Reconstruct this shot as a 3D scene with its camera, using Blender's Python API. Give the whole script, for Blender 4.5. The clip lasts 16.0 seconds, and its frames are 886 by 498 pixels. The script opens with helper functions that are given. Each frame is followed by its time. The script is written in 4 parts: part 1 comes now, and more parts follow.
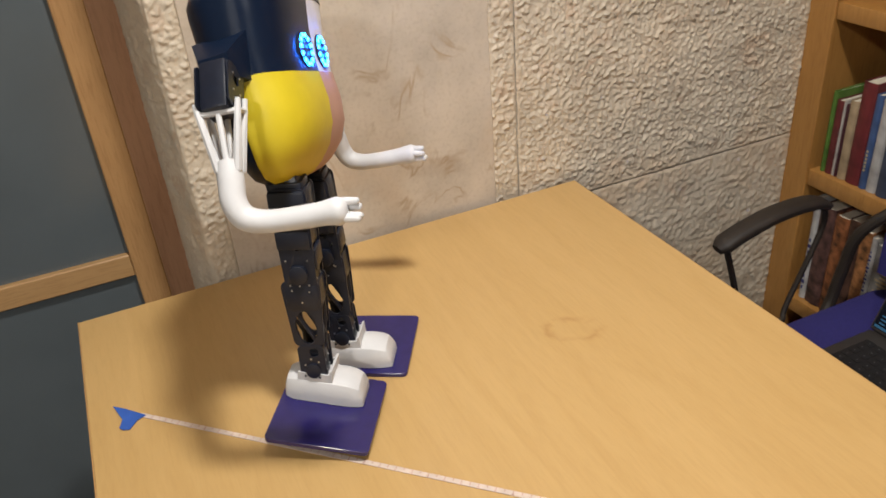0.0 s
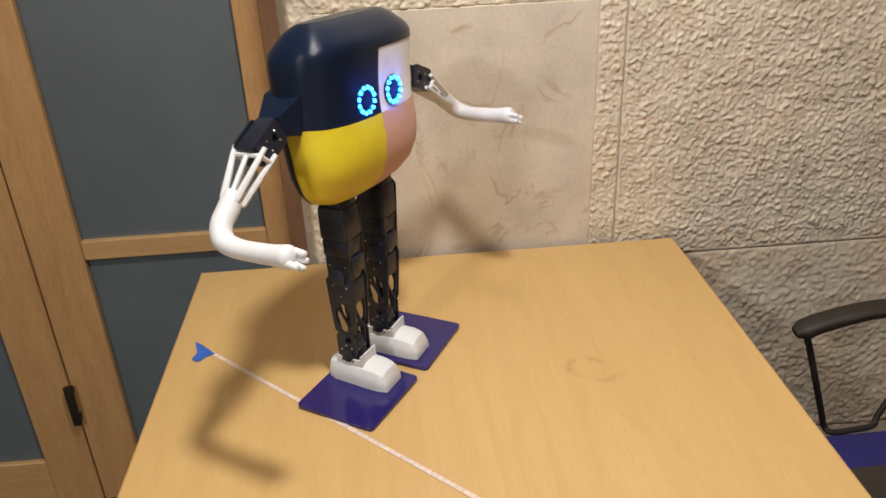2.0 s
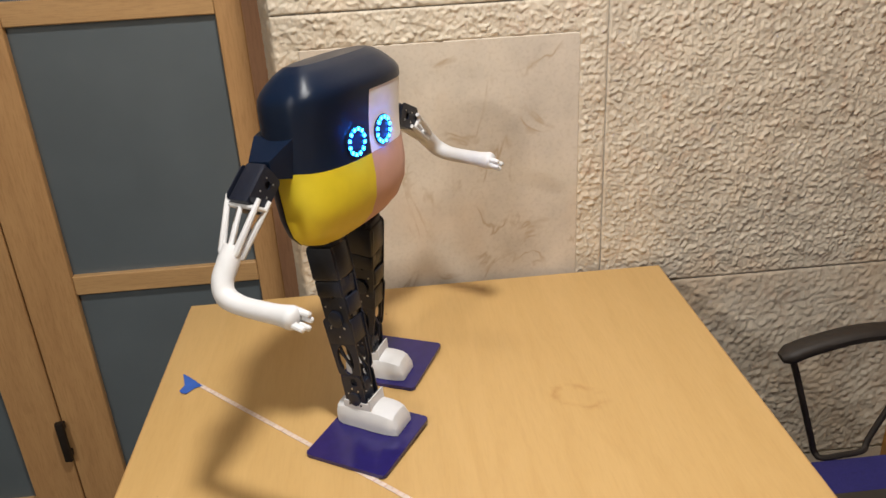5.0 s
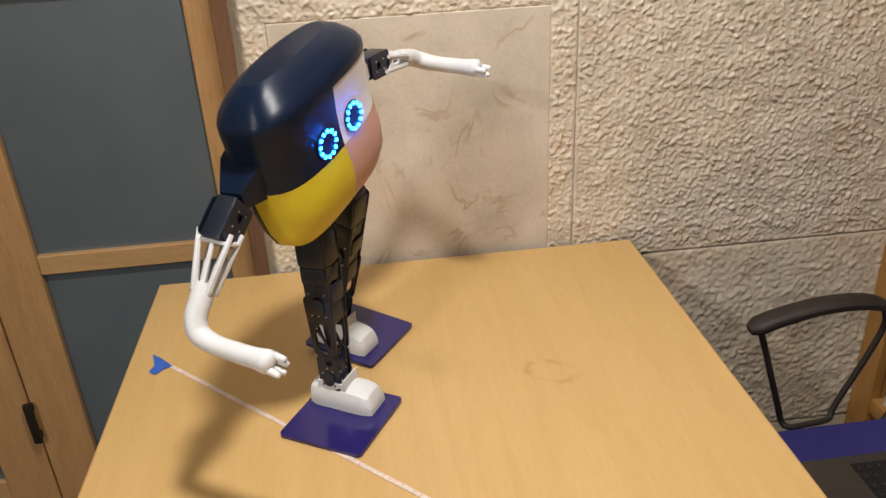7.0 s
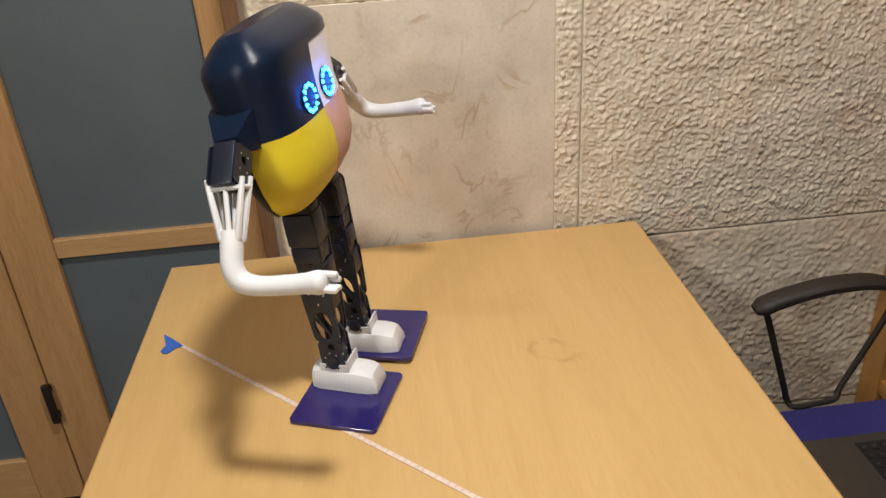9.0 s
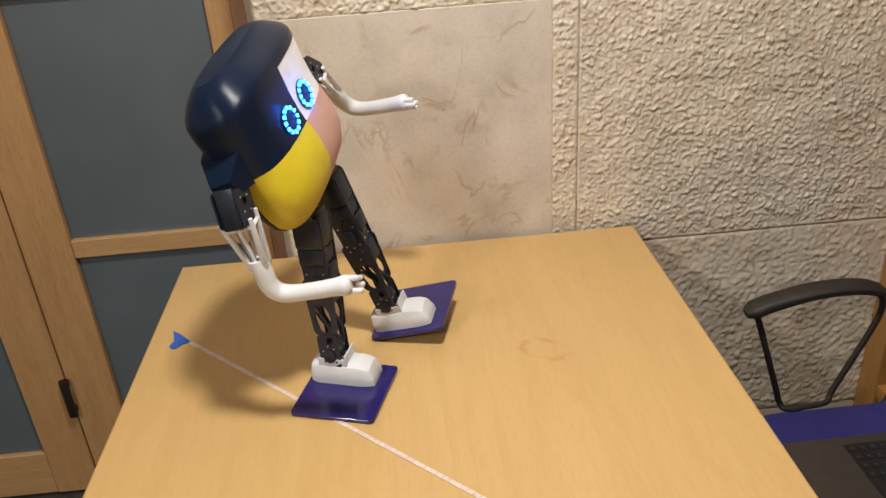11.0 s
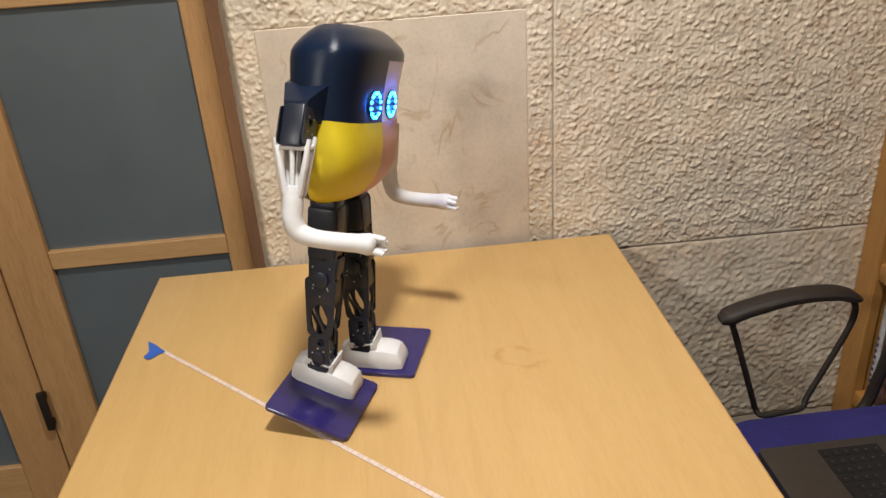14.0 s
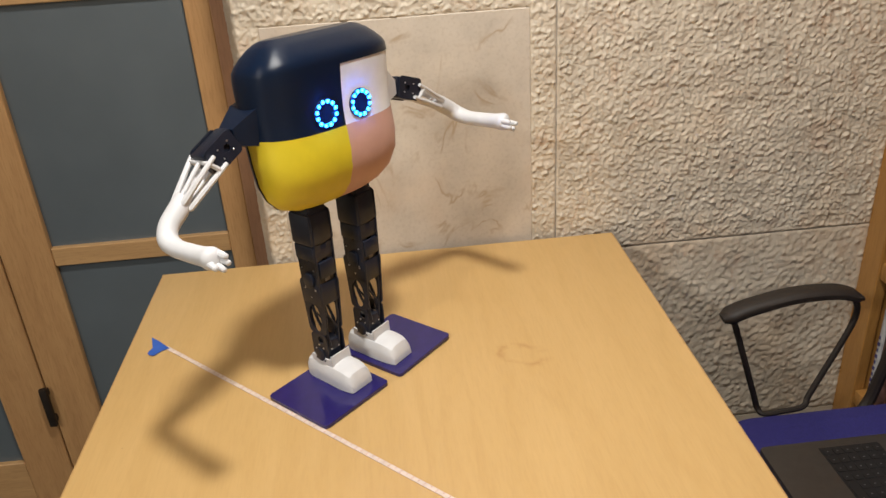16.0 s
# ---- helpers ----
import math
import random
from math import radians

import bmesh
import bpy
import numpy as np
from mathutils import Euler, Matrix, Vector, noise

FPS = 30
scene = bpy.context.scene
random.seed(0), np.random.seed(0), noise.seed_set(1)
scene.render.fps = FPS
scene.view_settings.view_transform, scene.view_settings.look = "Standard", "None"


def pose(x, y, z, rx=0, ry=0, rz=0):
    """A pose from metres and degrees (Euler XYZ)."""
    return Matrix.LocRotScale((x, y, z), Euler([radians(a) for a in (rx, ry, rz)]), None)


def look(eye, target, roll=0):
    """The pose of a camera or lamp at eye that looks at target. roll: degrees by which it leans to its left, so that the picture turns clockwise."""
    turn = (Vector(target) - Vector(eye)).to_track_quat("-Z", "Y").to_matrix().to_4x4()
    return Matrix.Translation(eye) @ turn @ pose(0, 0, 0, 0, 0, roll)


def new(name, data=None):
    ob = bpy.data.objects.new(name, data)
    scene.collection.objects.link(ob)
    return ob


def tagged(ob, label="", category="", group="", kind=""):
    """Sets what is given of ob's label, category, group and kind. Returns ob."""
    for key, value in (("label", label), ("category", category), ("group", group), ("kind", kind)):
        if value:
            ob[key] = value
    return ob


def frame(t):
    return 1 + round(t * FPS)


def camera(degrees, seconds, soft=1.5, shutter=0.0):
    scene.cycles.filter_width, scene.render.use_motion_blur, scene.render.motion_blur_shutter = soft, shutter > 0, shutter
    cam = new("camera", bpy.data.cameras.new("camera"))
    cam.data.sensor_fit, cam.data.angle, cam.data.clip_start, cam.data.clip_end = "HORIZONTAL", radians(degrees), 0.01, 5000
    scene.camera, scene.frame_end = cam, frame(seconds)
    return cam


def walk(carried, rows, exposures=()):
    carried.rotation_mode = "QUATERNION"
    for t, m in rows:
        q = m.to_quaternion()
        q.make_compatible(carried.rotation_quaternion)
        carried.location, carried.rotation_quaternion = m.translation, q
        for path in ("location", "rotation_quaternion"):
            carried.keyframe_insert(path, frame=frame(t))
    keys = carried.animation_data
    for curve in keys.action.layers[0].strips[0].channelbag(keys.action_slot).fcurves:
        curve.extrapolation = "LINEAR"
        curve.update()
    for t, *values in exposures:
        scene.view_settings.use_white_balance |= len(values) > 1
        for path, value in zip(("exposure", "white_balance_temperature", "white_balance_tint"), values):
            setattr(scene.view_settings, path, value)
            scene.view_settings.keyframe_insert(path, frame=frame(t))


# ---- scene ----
cam = camera(58.1, 16.0, soft=1.5, shutter=0.3)
PATH = [
    (0, (-0.305, -1.165, 1.427), (0.341, 0.426, 0.4), -5.0),
    (0.5, (-0.233, -1.168, 1.448), (0.264, 0.483, 0.434), -4.8),
    (1, (-0.126, -1.252, 1.435), (0.182, 0.445, 0.422), -2.3),
    (1.5, (-0.094, -1.316, 1.437), (0.099, 0.417, 0.458), -2.2),
    (2, (-0.085, -1.34, 1.449), (0.033, 0.431, 0.527), -2.5),
    (2.5, (-0.09, -1.353, 1.452), (0.005, 0.444, 0.58), -2.6),
    (3, (-0.091, -1.357, 1.454), (-0.002, 0.452, 0.605), -2.7),
    (3.5, (-0.09, -1.356, 1.462), (0.004, 0.451, 0.611), -2.6),
    (4, (-0.077, -1.36, 1.454), (0.023, 0.451, 0.611), -2.8),
    (6.5, (-0.058, -1.348, 1.447), (0.116, 0.437, 0.561), -3.0),
    (7, (-0.06, -1.349, 1.449), (0.126, 0.423, 0.54), -2.8),
    (7.5, (-0.062, -1.347, 1.448), (0.124, 0.415, 0.52), -2.9),
    (8, (-0.063, -1.345, 1.446), (0.115, 0.411, 0.505), -3.1),
    (10.5, (-0.003, -1.415, 1.457), (0.084, 0.356, 0.532), -4.1),
    (11, (-0.007, -1.417, 1.462), (0.082, 0.356, 0.541), -4.0),
    (11.5, (-0.011, -1.423, 1.463), (0.08, 0.354, 0.55), -3.9),
    (12, (-0.002, -1.422, 1.463), (0.089, 0.358, 0.555), -4.0),
    (12.5, (0.003, -1.422, 1.461), (0.099, 0.36, 0.558), -4.0),
    (13, (0.009, -1.42, 1.459), (0.114, 0.363, 0.558), -4.0),
    (13.5, (0.016, -1.423, 1.461), (0.127, 0.359, 0.559), -3.9),
    (14, (0.016, -1.425, 1.459), (0.134, 0.358, 0.561), -3.9),
    (14.5, (0.016, -1.431, 1.457), (0.142, 0.355, 0.567), -3.8),
    (15, (0.013, -1.43, 1.459), (0.144, 0.355, 0.565), -3.7),
    (15.5, (0.005, -1.427, 1.46), (0.137, 0.355, 0.561), -3.5),
    (16, (0.01, -1.428, 1.459), (0.128, 0.354, 0.558), -3.7),
]
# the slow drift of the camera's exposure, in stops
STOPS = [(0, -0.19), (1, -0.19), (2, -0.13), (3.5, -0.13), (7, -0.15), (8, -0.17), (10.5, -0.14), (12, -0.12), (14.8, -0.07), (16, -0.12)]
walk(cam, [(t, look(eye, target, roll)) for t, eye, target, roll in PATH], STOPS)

from mathutils import Quaternion

# ---- measures of the place, metres ----
TABLE_Z, TABLE_W, TABLE_D = 0.74, 0.90, 1.36
WALL_Y, WALL_END, WALL_RIGHT = 0.014, -0.234, 1.012
DOOR_Y, CEILING, FLOOR = 0.21, 2.46, 0.0
PLATE_L, PLATE_W = 0.125, 0.130
ANKLE_X, ANKLE_Y, ANKLE_Z = -0.0226, 0.0307, 0.045
HIP_X, HIP_Y, HIP_Z, SHIN = 0.0130, 0.0440, -0.0100, 0.1080
SHOULDER_X, SHOULDER_Y, SHOULDER_Z = 0.001, 0.1446, 0.1431

# ---- light: the ceiling lamp over the table, and an added fill lamp ----
world = bpy.data.worlds.new("world")
scene.world = world
world.use_nodes = True
world.node_tree.nodes["Background"].inputs[0].default_value = (0.9, 0.95, 1.0, 1)
world.node_tree.nodes["Background"].inputs[1].default_value = 0.05
# the second lamp is unseen, placed and powered as fill to lighten shadows
LAMPS = [((0.10, -0.79), 0.17, 31.0), ((-1.5, -2.4), 0.30, 46.0)]
for (lx, ly), size, watts in LAMPS:
    lamp = bpy.data.lights.new("ceiling_or_fill_light", "AREA")
    lamp.shape, lamp.size, lamp.energy, lamp.color = "DISK", size, watts, (1.0, 0.975, 0.93)
    new("ceiling_or_fill_light", lamp).matrix_world = pose(lx, ly, CEILING - 0.035)


# ---- materials ----
def tree(name):
    m = bpy.data.materials.new(name)
    m.use_nodes = True
    return m, m.node_tree, m.node_tree.nodes["Principled BSDF"]


def add(nt, kind, **values):
    n = nt.nodes.new(kind)
    for key, v in values.items():
        if key in n.inputs:
            n.inputs[key].default_value = v
    return n


def coords(nt, scale=(1, 1, 1), turn=(0, 0, 0)):
    c = nt.nodes.new("ShaderNodeTexCoord")
    m = add(nt, "ShaderNodeMapping", Scale=scale, Rotation=turn)
    nt.links.new(c.outputs["Object"], m.inputs[0])
    return m.outputs[0]


def ramp(nt, src, stops):
    r = nt.nodes.new("ShaderNodeValToRGB")
    while len(r.color_ramp.elements) < len(stops):
        r.color_ramp.elements.new(0.5)
    for e, (p, c) in zip(r.color_ramp.elements, stops):
        e.position, e.color = p, (*c, 1)
    nt.links.new(src, r.inputs[0])
    return r.outputs[0]


def mixed(nt, a, b, fac, kind="MIX"):
    m = nt.nodes.new("ShaderNodeMix")
    m.data_type, m.blend_type = "RGBA", kind
    for socket, v in ((m.inputs[0], fac), (m.inputs[6], a), (m.inputs[7], b)):
        if hasattr(v, "is_linked"):
            nt.links.new(v, socket)
        else:
            socket.default_value = v if isinstance(v, float) else (*v, 1)
    return m.outputs[2]


def bump(nt, bsdf, src, strength, distance):
    b = add(nt, "ShaderNodeBump", Strength=strength, Distance=distance)
    nt.links.new(src, b.inputs["Height"])
    nt.links.new(b.outputs[0], bsdf.inputs["Normal"])


def plain(name, colour, rough=0.5, metal=0.0, vary=0.12, grain=60.0, relief=0.0, relief_scale=300.0, coat=0.0):
    """A painted, printed or moulded surface with slight blotches and fine relief."""
    m, nt, b = tree(name)
    co = coords(nt)
    n = add(nt, "ShaderNodeTexNoise", Scale=grain, Detail=4.0)
    nt.links.new(co, n.inputs["Vector"])
    lo = tuple(c * (1 - vary) for c in colour)
    hi = tuple(min(1, c * (1 + vary)) for c in colour)
    nt.links.new(ramp(nt, n.outputs[0], [(0.3, lo), (0.7, hi)]), b.inputs["Base Color"])
    n2 = add(nt, "ShaderNodeTexNoise", Scale=grain * 0.25, Detail=5.0)
    nt.links.new(co, n2.inputs["Vector"])
    rr = nt.nodes.new("ShaderNodeMapRange")
    rr.inputs[3].default_value, rr.inputs[4].default_value = max(0.02, rough - 0.08), min(1, rough + 0.08)
    nt.links.new(n2.outputs[0], rr.inputs[0])
    nt.links.new(rr.outputs[0], b.inputs["Roughness"])
    b.inputs["Metallic"].default_value = metal
    b.inputs["Coat Weight"].default_value = coat
    if relief:
        n3 = add(nt, "ShaderNodeTexNoise", Scale=relief_scale, Detail=3.0)
        nt.links.new(co, n3.inputs["Vector"])
        bump(nt, b, n3.outputs[0], relief, 0.001)
    return m


def printed(name, colour, rough=0.4, layer=0.0008, depth=0.18, streak=0.0, gloss=0.5):
    """Plastic laid down in fine horizontal layers."""
    m, nt, b = tree(name)
    co = coords(nt, (1, 1, 1))
    w = add(nt, "ShaderNodeTexWave", Scale=0.32 / layer, Distortion=0.3, Detail=2.0)
    w.bands_direction = "Z"
    nt.links.new(co, w.inputs["Vector"])
    n = add(nt, "ShaderNodeTexNoise", Scale=35.0, Detail=4.0)
    nt.links.new(co, n.inputs["Vector"])
    lo, hi = tuple(c * 0.95 for c in colour), tuple(min(1, c * 1.05) for c in colour)
    nt.links.new(ramp(nt, n.outputs[0], [(0.3, lo), (0.7, hi)]), b.inputs["Base Color"])
    b.inputs["Roughness"].default_value = rough
    b.inputs["Specular IOR Level"].default_value = gloss
    if streak:
        tan = nt.nodes.new("ShaderNodeTangent")
        tan.direction_type, tan.axis = "RADIAL", "Z"
        nt.links.new(tan.outputs[0], b.inputs["Tangent"])
        b.inputs["Anisotropic"].default_value = streak
        b.inputs["Anisotropic Rotation"].default_value = 0.25
    bump(nt, b, w.outputs[0], depth, 0.0004)
    return m


def wood(name, dark, light, scale=1.0, turn=(0, 0, 0), rough=0.38, along="X"):
    """Lacquered wood: long grain streaks and soft figure along one axis."""
    m, nt, b = tree(name)
    st = {"X": (1.2, 14, 14), "Y": (14, 1.2, 14), "Z": (14, 14, 1.2)}[along]
    co = coords(nt, tuple(v * scale for v in st), turn)
    n = add(nt, "ShaderNodeTexNoise", Scale=3.0, Detail=8.0, Roughness=0.62, Distortion=0.6)
    nt.links.new(co, n.inputs["Vector"])
    fine = add(nt, "ShaderNodeTexNoise", Scale=22.0, Detail=4.0, Roughness=0.7)
    nt.links.new(co, fine.inputs["Vector"])
    base = ramp(nt, n.outputs[0], [(0.25, dark), (0.75, light)])
    flecks = ramp(nt, fine.outputs[0], [(0.36, tuple(c * 0.86 for c in dark)), (0.52, (1, 1, 1))])
    nt.links.new(mixed(nt, base, flecks, 0.22, "MULTIPLY"), b.inputs["Base Color"])
    b.inputs["Roughness"].default_value = rough
    bump(nt, b, fine.outputs[0], 0.12, 0.0006)
    return m


def table_wood():
    """Maple laminate with faint grain, a scuffed ring and small specks."""
    m, nt, b = tree("maple_laminate")
    co = coords(nt, (16, 1.6, 1))
    n = add(nt, "ShaderNodeTexNoise", Scale=2.2, Detail=9.0, Roughness=0.6, Distortion=0.8)
    nt.links.new(co, n.inputs["Vector"])
    base = ramp(nt, n.outputs[0], [(0.25, (0.546, 0.339, 0.126)), (0.75, (0.600, 0.384, 0.153))])
    fl = coords(nt, (160, 18, 1))
    fine = add(nt, "ShaderNodeTexNoise", Scale=2.0, Detail=3.0)
    nt.links.new(fl, fine.inputs["Vector"])
    base = mixed(nt, base, ramp(nt, fine.outputs[0], [(0.35, (0.80, 0.76, 0.70)), (0.55, (1, 1, 1))]), 0.16, "MULTIPLY")
    # scuffed ring: band around a centre, broken by noise
    c = nt.nodes.new("ShaderNodeTexCoord")
    d = nt.nodes.new("ShaderNodeVectorMath")
    d.operation = "DISTANCE"
    wob = add(nt, "ShaderNodeTexNoise", Scale=18.0, Detail=5.0)
    nt.links.new(c.outputs["Object"], wob.inputs["Vector"])
    sq = add(nt, "ShaderNodeMapping", Scale=(1.0, 1.0, 0.0))
    nt.links.new(c.outputs["Object"], sq.inputs[0])
    nt.links.new(sq.outputs[0], d.inputs[0])
    d.inputs[1].default_value = (0.192, -0.400, 0.0)
    a1 = nt.nodes.new("ShaderNodeMath")
    a1.operation = "MULTIPLY_ADD"
    a1.inputs[1].default_value, a1.inputs[2].default_value = 0.080, -0.040
    nt.links.new(wob.outputs[0], a1.inputs[0])
    a2 = nt.nodes.new("ShaderNodeMath")
    nt.links.new(d.outputs["Value"], a2.inputs[0])
    nt.links.new(a1.outputs[0], a2.inputs[1])
    band = ramp(nt, a2.outputs[0], [(0.018, (1, 1, 1)), (0.027, (0.82, 0.74, 0.65)), (0.038, (1, 1, 1))])
    wob2 = add(nt, "ShaderNodeTexNoise", Scale=34.0, Detail=3.0)
    nt.links.new(c.outputs["Object"], wob2.inputs["Vector"])
    base = mixed(nt, base, band, ramp(nt, wob2.outputs[0], [(0.40, (0, 0, 0)), (0.60, (0.9, 0.9, 0.9))]), "MULTIPLY")
    spots = add(nt, "ShaderNodeTexVoronoi", Scale=9.0)
    nt.links.new(c.outputs["Object"], spots.inputs["Vector"])
    base = mixed(nt, base, ramp(nt, spots.outputs[0], [(0.012, (0.35, 0.25, 0.15)), (0.02, (1, 1, 1))]), 0.6, "MULTIPLY")
    nt.links.new(base, b.inputs["Base Color"])
    smear = add(nt, "ShaderNodeTexNoise", Scale=7.0, Detail=6.0)
    nt.links.new(c.outputs["Object"], smear.inputs["Vector"])
    rr = nt.nodes.new("ShaderNodeMapRange")
    rr.inputs[3].default_value, rr.inputs[4].default_value = 0.30, 0.48
    nt.links.new(smear.outputs[0], rr.inputs[0])
    nt.links.new(rr.outputs[0], b.inputs["Roughness"])
    bump(nt, b, fine.outputs[0], 0.05, 0.0004)
    return m


def stone(name, tint, veins, rough=0.75, relief=0.5):
    """Limestone: cloudy beige, rust veins and small fossils."""
    m, nt, b = tree(name)
    co = coords(nt)
    n = add(nt, "ShaderNodeTexNoise", Scale=9.0, Detail=9.0, Roughness=0.6)
    nt.links.new(co, n.inputs["Vector"])
    base = ramp(nt, n.outputs[0], [(0.28, tuple(c * 0.82 for c in tint)), (0.5, tint), (0.75, tuple(min(1, c * 1.14) for c in tint))])
    slant = coords(nt, (1.0, 1.0, 0.62), (0, radians(38), 0))
    warp = add(nt, "ShaderNodeTexNoise", Scale=8.5, Detail=3.5, Roughness=0.55, Distortion=1.3)
    nt.links.new(slant, warp.inputs["Vector"])
    cut = add(nt, "ShaderNodeTexNoise", Scale=15.0, Detail=3.0)
    nt.links.new(co, cut.inputs["Vector"])
    mask = mixed(nt, ramp(nt, warp.outputs[0], [(0.462, (0, 0, 0)), (0.492, (0.8, 0.8, 0.8)), (0.503, (0.8, 0.8, 0.8)), (0.536, (0, 0, 0))]),
                 ramp(nt, cut.outputs[0], [(0.47, (0, 0, 0)), (0.64, (1, 1, 1))]), 1.0, "MULTIPLY")
    speck = add(nt, "ShaderNodeTexNoise", Scale=150.0, Detail=4.0)
    nt.links.new(co, speck.inputs["Vector"])
    base = mixed(nt, base, ramp(nt, speck.outputs[0], [(0.34, (0.80, 0.76, 0.72)), (0.50, (1, 1, 1))]), 0.35, "MULTIPLY")
    base = mixed(nt, base, veins, mask)
    blot = add(nt, "ShaderNodeTexNoise", Scale=4.0, Detail=5.0)
    nt.links.new(co, blot.inputs["Vector"])
    base = mixed(nt, base, tuple(c * k for c, k in zip(tint, (1.05, 0.90, 0.76))), ramp(nt, blot.outputs[0], [(0.52, (0, 0, 0)), (0.70, (0.55, 0.55, 0.55))]))
    nt.links.new(base, b.inputs["Base Color"])
    b.inputs["Roughness"].default_value = rough
    f = add(nt, "ShaderNodeTexNoise", Scale=240.0 if relief > 0.2 else 500.0, Detail=6.0, Roughness=0.65)
    nt.links.new(co, f.inputs["Vector"])
    bump(nt, b, f.outputs[0], relief, 0.0025)
    return m


def glow(name, colour, strength):
    m, nt, b = tree(name)
    b.inputs["Base Color"].default_value = (*(0.08 * c for c in colour), 1)
    b.inputs["Emission Color"].default_value = (*colour, 1)
    b.inputs["Emission Strength"].default_value = strength
    return m


MAPLE = table_wood()
EDGE = wood("maple_edge_band", (0.42, 0.24, 0.09), (0.52, 0.31, 0.12), 1.0)
DOOR_WOOD = wood("door_maple", (0.41, 0.221, 0.090), (0.52, 0.300, 0.128), 0.9, along="Z")
RAIL_WOOD = wood("rail_maple", (0.43, 0.25, 0.105), (0.54, 0.325, 0.145), 0.9, along="X")
# jamb: wood like the door's, browner because its shade is put into the colour
JAMB_WOOD = wood("jamb_wood_shaded", (0.38, 0.205, 0.115), (0.47, 0.265, 0.155), 0.9, along="Z")
SHELF_WOOD = wood("shelf_beech", (0.36, 0.170, 0.044), (0.45, 0.228, 0.062), 0.9, along="Z")
ROUGH_STONE = stone("hammered_limestone", (0.640, 0.556, 0.438), (0.57, 0.44, 0.325), 0.50, 0.34)
SMOOTH_STONE = stone("honed_limestone", (0.61, 0.53, 0.435), (0.43, 0.315, 0.205), 0.5, 0.05)
GROUT = plain("grout", (0.44, 0.38, 0.31), 0.9, vary=0.2, relief=0.4)
NAVY = printed("navy_plastic", (0.0050, 0.0115, 0.029), 0.29, streak=0.6, gloss=0.24)
BLACK = plain("black_plastic", (0.010, 0.013, 0.024), 0.38, grain=120, relief=0.15, relief_scale=900)
YELLOW = printed("yellow_plastic", (0.66, 0.52, 0.022), 0.45, depth=0.08)
PINK = printed("pink_plastic", (0.56, 0.32, 0.25), 0.5, depth=0.08)
FACE_WHITE = printed("white_face_plastic", (0.80, 0.79, 0.80), 0.45, depth=0.08)
WHITE = printed("white_plastic", (0.66, 0.655, 0.66), 0.5, depth=0.12)
PLATE_BLUE = plain("indigo_acrylic", (0.021, 0.015, 0.112), 0.16, vary=0.1, coat=0.1)
STEEL_DULL = plain("grey_label", (0.16, 0.16, 0.17), 0.5, 0.3)
STEEL = plain("screw_steel", (0.62, 0.62, 0.62), 0.3, 1.0)
GLASS_FROST = plain("frosted_glass", (0.106, 0.125, 0.137), 0.22, vary=0.08, grain=5, relief=0.05, relief_scale=700)
IRON = plain("dark_iron", (0.035, 0.026, 0.020), 0.5, 0.6, relief=0.2)
ARM_BLACK = plain("black_armrest", (0.020, 0.0135, 0.009), 0.62, relief=0.25, relief_scale=1200)
FABRIC = plain("blue_upholstery", (0.026, 0.022, 0.155), 0.9, vary=0.3, grain=500, relief=0.8, relief_scale=1500)
TAPE_W = plain("tape_measure_white", (0.68, 0.55, 0.47), 0.5)
TAPE_MARK = plain("tape_measure_red", (0.56, 0.34, 0.27), 0.6)
BLUE_TAPE = plain("blue_masking_tape", (0.030, 0.105, 0.44), 0.75, relief=0.4, relief_scale=900)
ALU = plain("grey_aluminium", (0.14, 0.127, 0.114), 0.42, 0.85, vary=0.05)
KEY_BLACK = plain("black_keys", (0.012, 0.011, 0.011), 0.5)
LEGEND = plain("key_legend", (0.14, 0.14, 0.14), 0.5)
SCREEN = plain("screen_glass", (0.008, 0.010, 0.018), 0.12)
SCREEN_TEXT = glow("screen_text", (0.12, 0.45, 0.80), 0.16)
SCREEN_DIM = glow("screen_dim", (0.05, 0.10, 0.30), 0.5)
LED = glow("blue_led", (0.004, 0.150, 1.0), 150.0)
LAMP_GLASS = glow("lamp_diffuser", (1.0, 0.93, 0.82), 4.0)
PAINT = plain("wall_paint", (0.62, 0.58, 0.52), 0.85, vary=0.05, grain=3, relief=0.2)
CEIL = plain("ceiling_paint", (0.74, 0.73, 0.70), 0.9, vary=0.04, grain=3, relief=0.2)
CARPET = plain("dark_floor", (0.050, 0.040, 0.034), 0.7, vary=0.35, grain=40, relief=0.5)


# ---- mesh helpers ----
def mesh(name, bm, material, smooth=None):
    me = bpy.data.meshes.new(name)
    bmesh.ops.recalc_face_normals(bm, faces=bm.faces)
    bm.to_mesh(me)
    bm.free()
    for m in (material if isinstance(material, (list, tuple)) else [material]):
        me.materials.append(m)
    if smooth is not None:
        me.shade_smooth()
        me.set_sharp_from_angle(angle=radians(smooth))
    return me


def part(name, bm, material, parent, label="", smooth=35, at=None):
    ob = new(name, mesh(name, bm, material, smooth))
    ob.parent = parent
    if at is not None:
        ob.matrix_basis = at
    return tagged(ob, label) if label else ob


def thing(name, label, category, group="", at=None, bm=None, material=None, kind="", smooth=35):
    ob = new(name, mesh(name, bm, material, smooth) if bm else None)
    if at is not None:
        ob.matrix_basis = at
    return tagged(ob, label, category, group, kind)


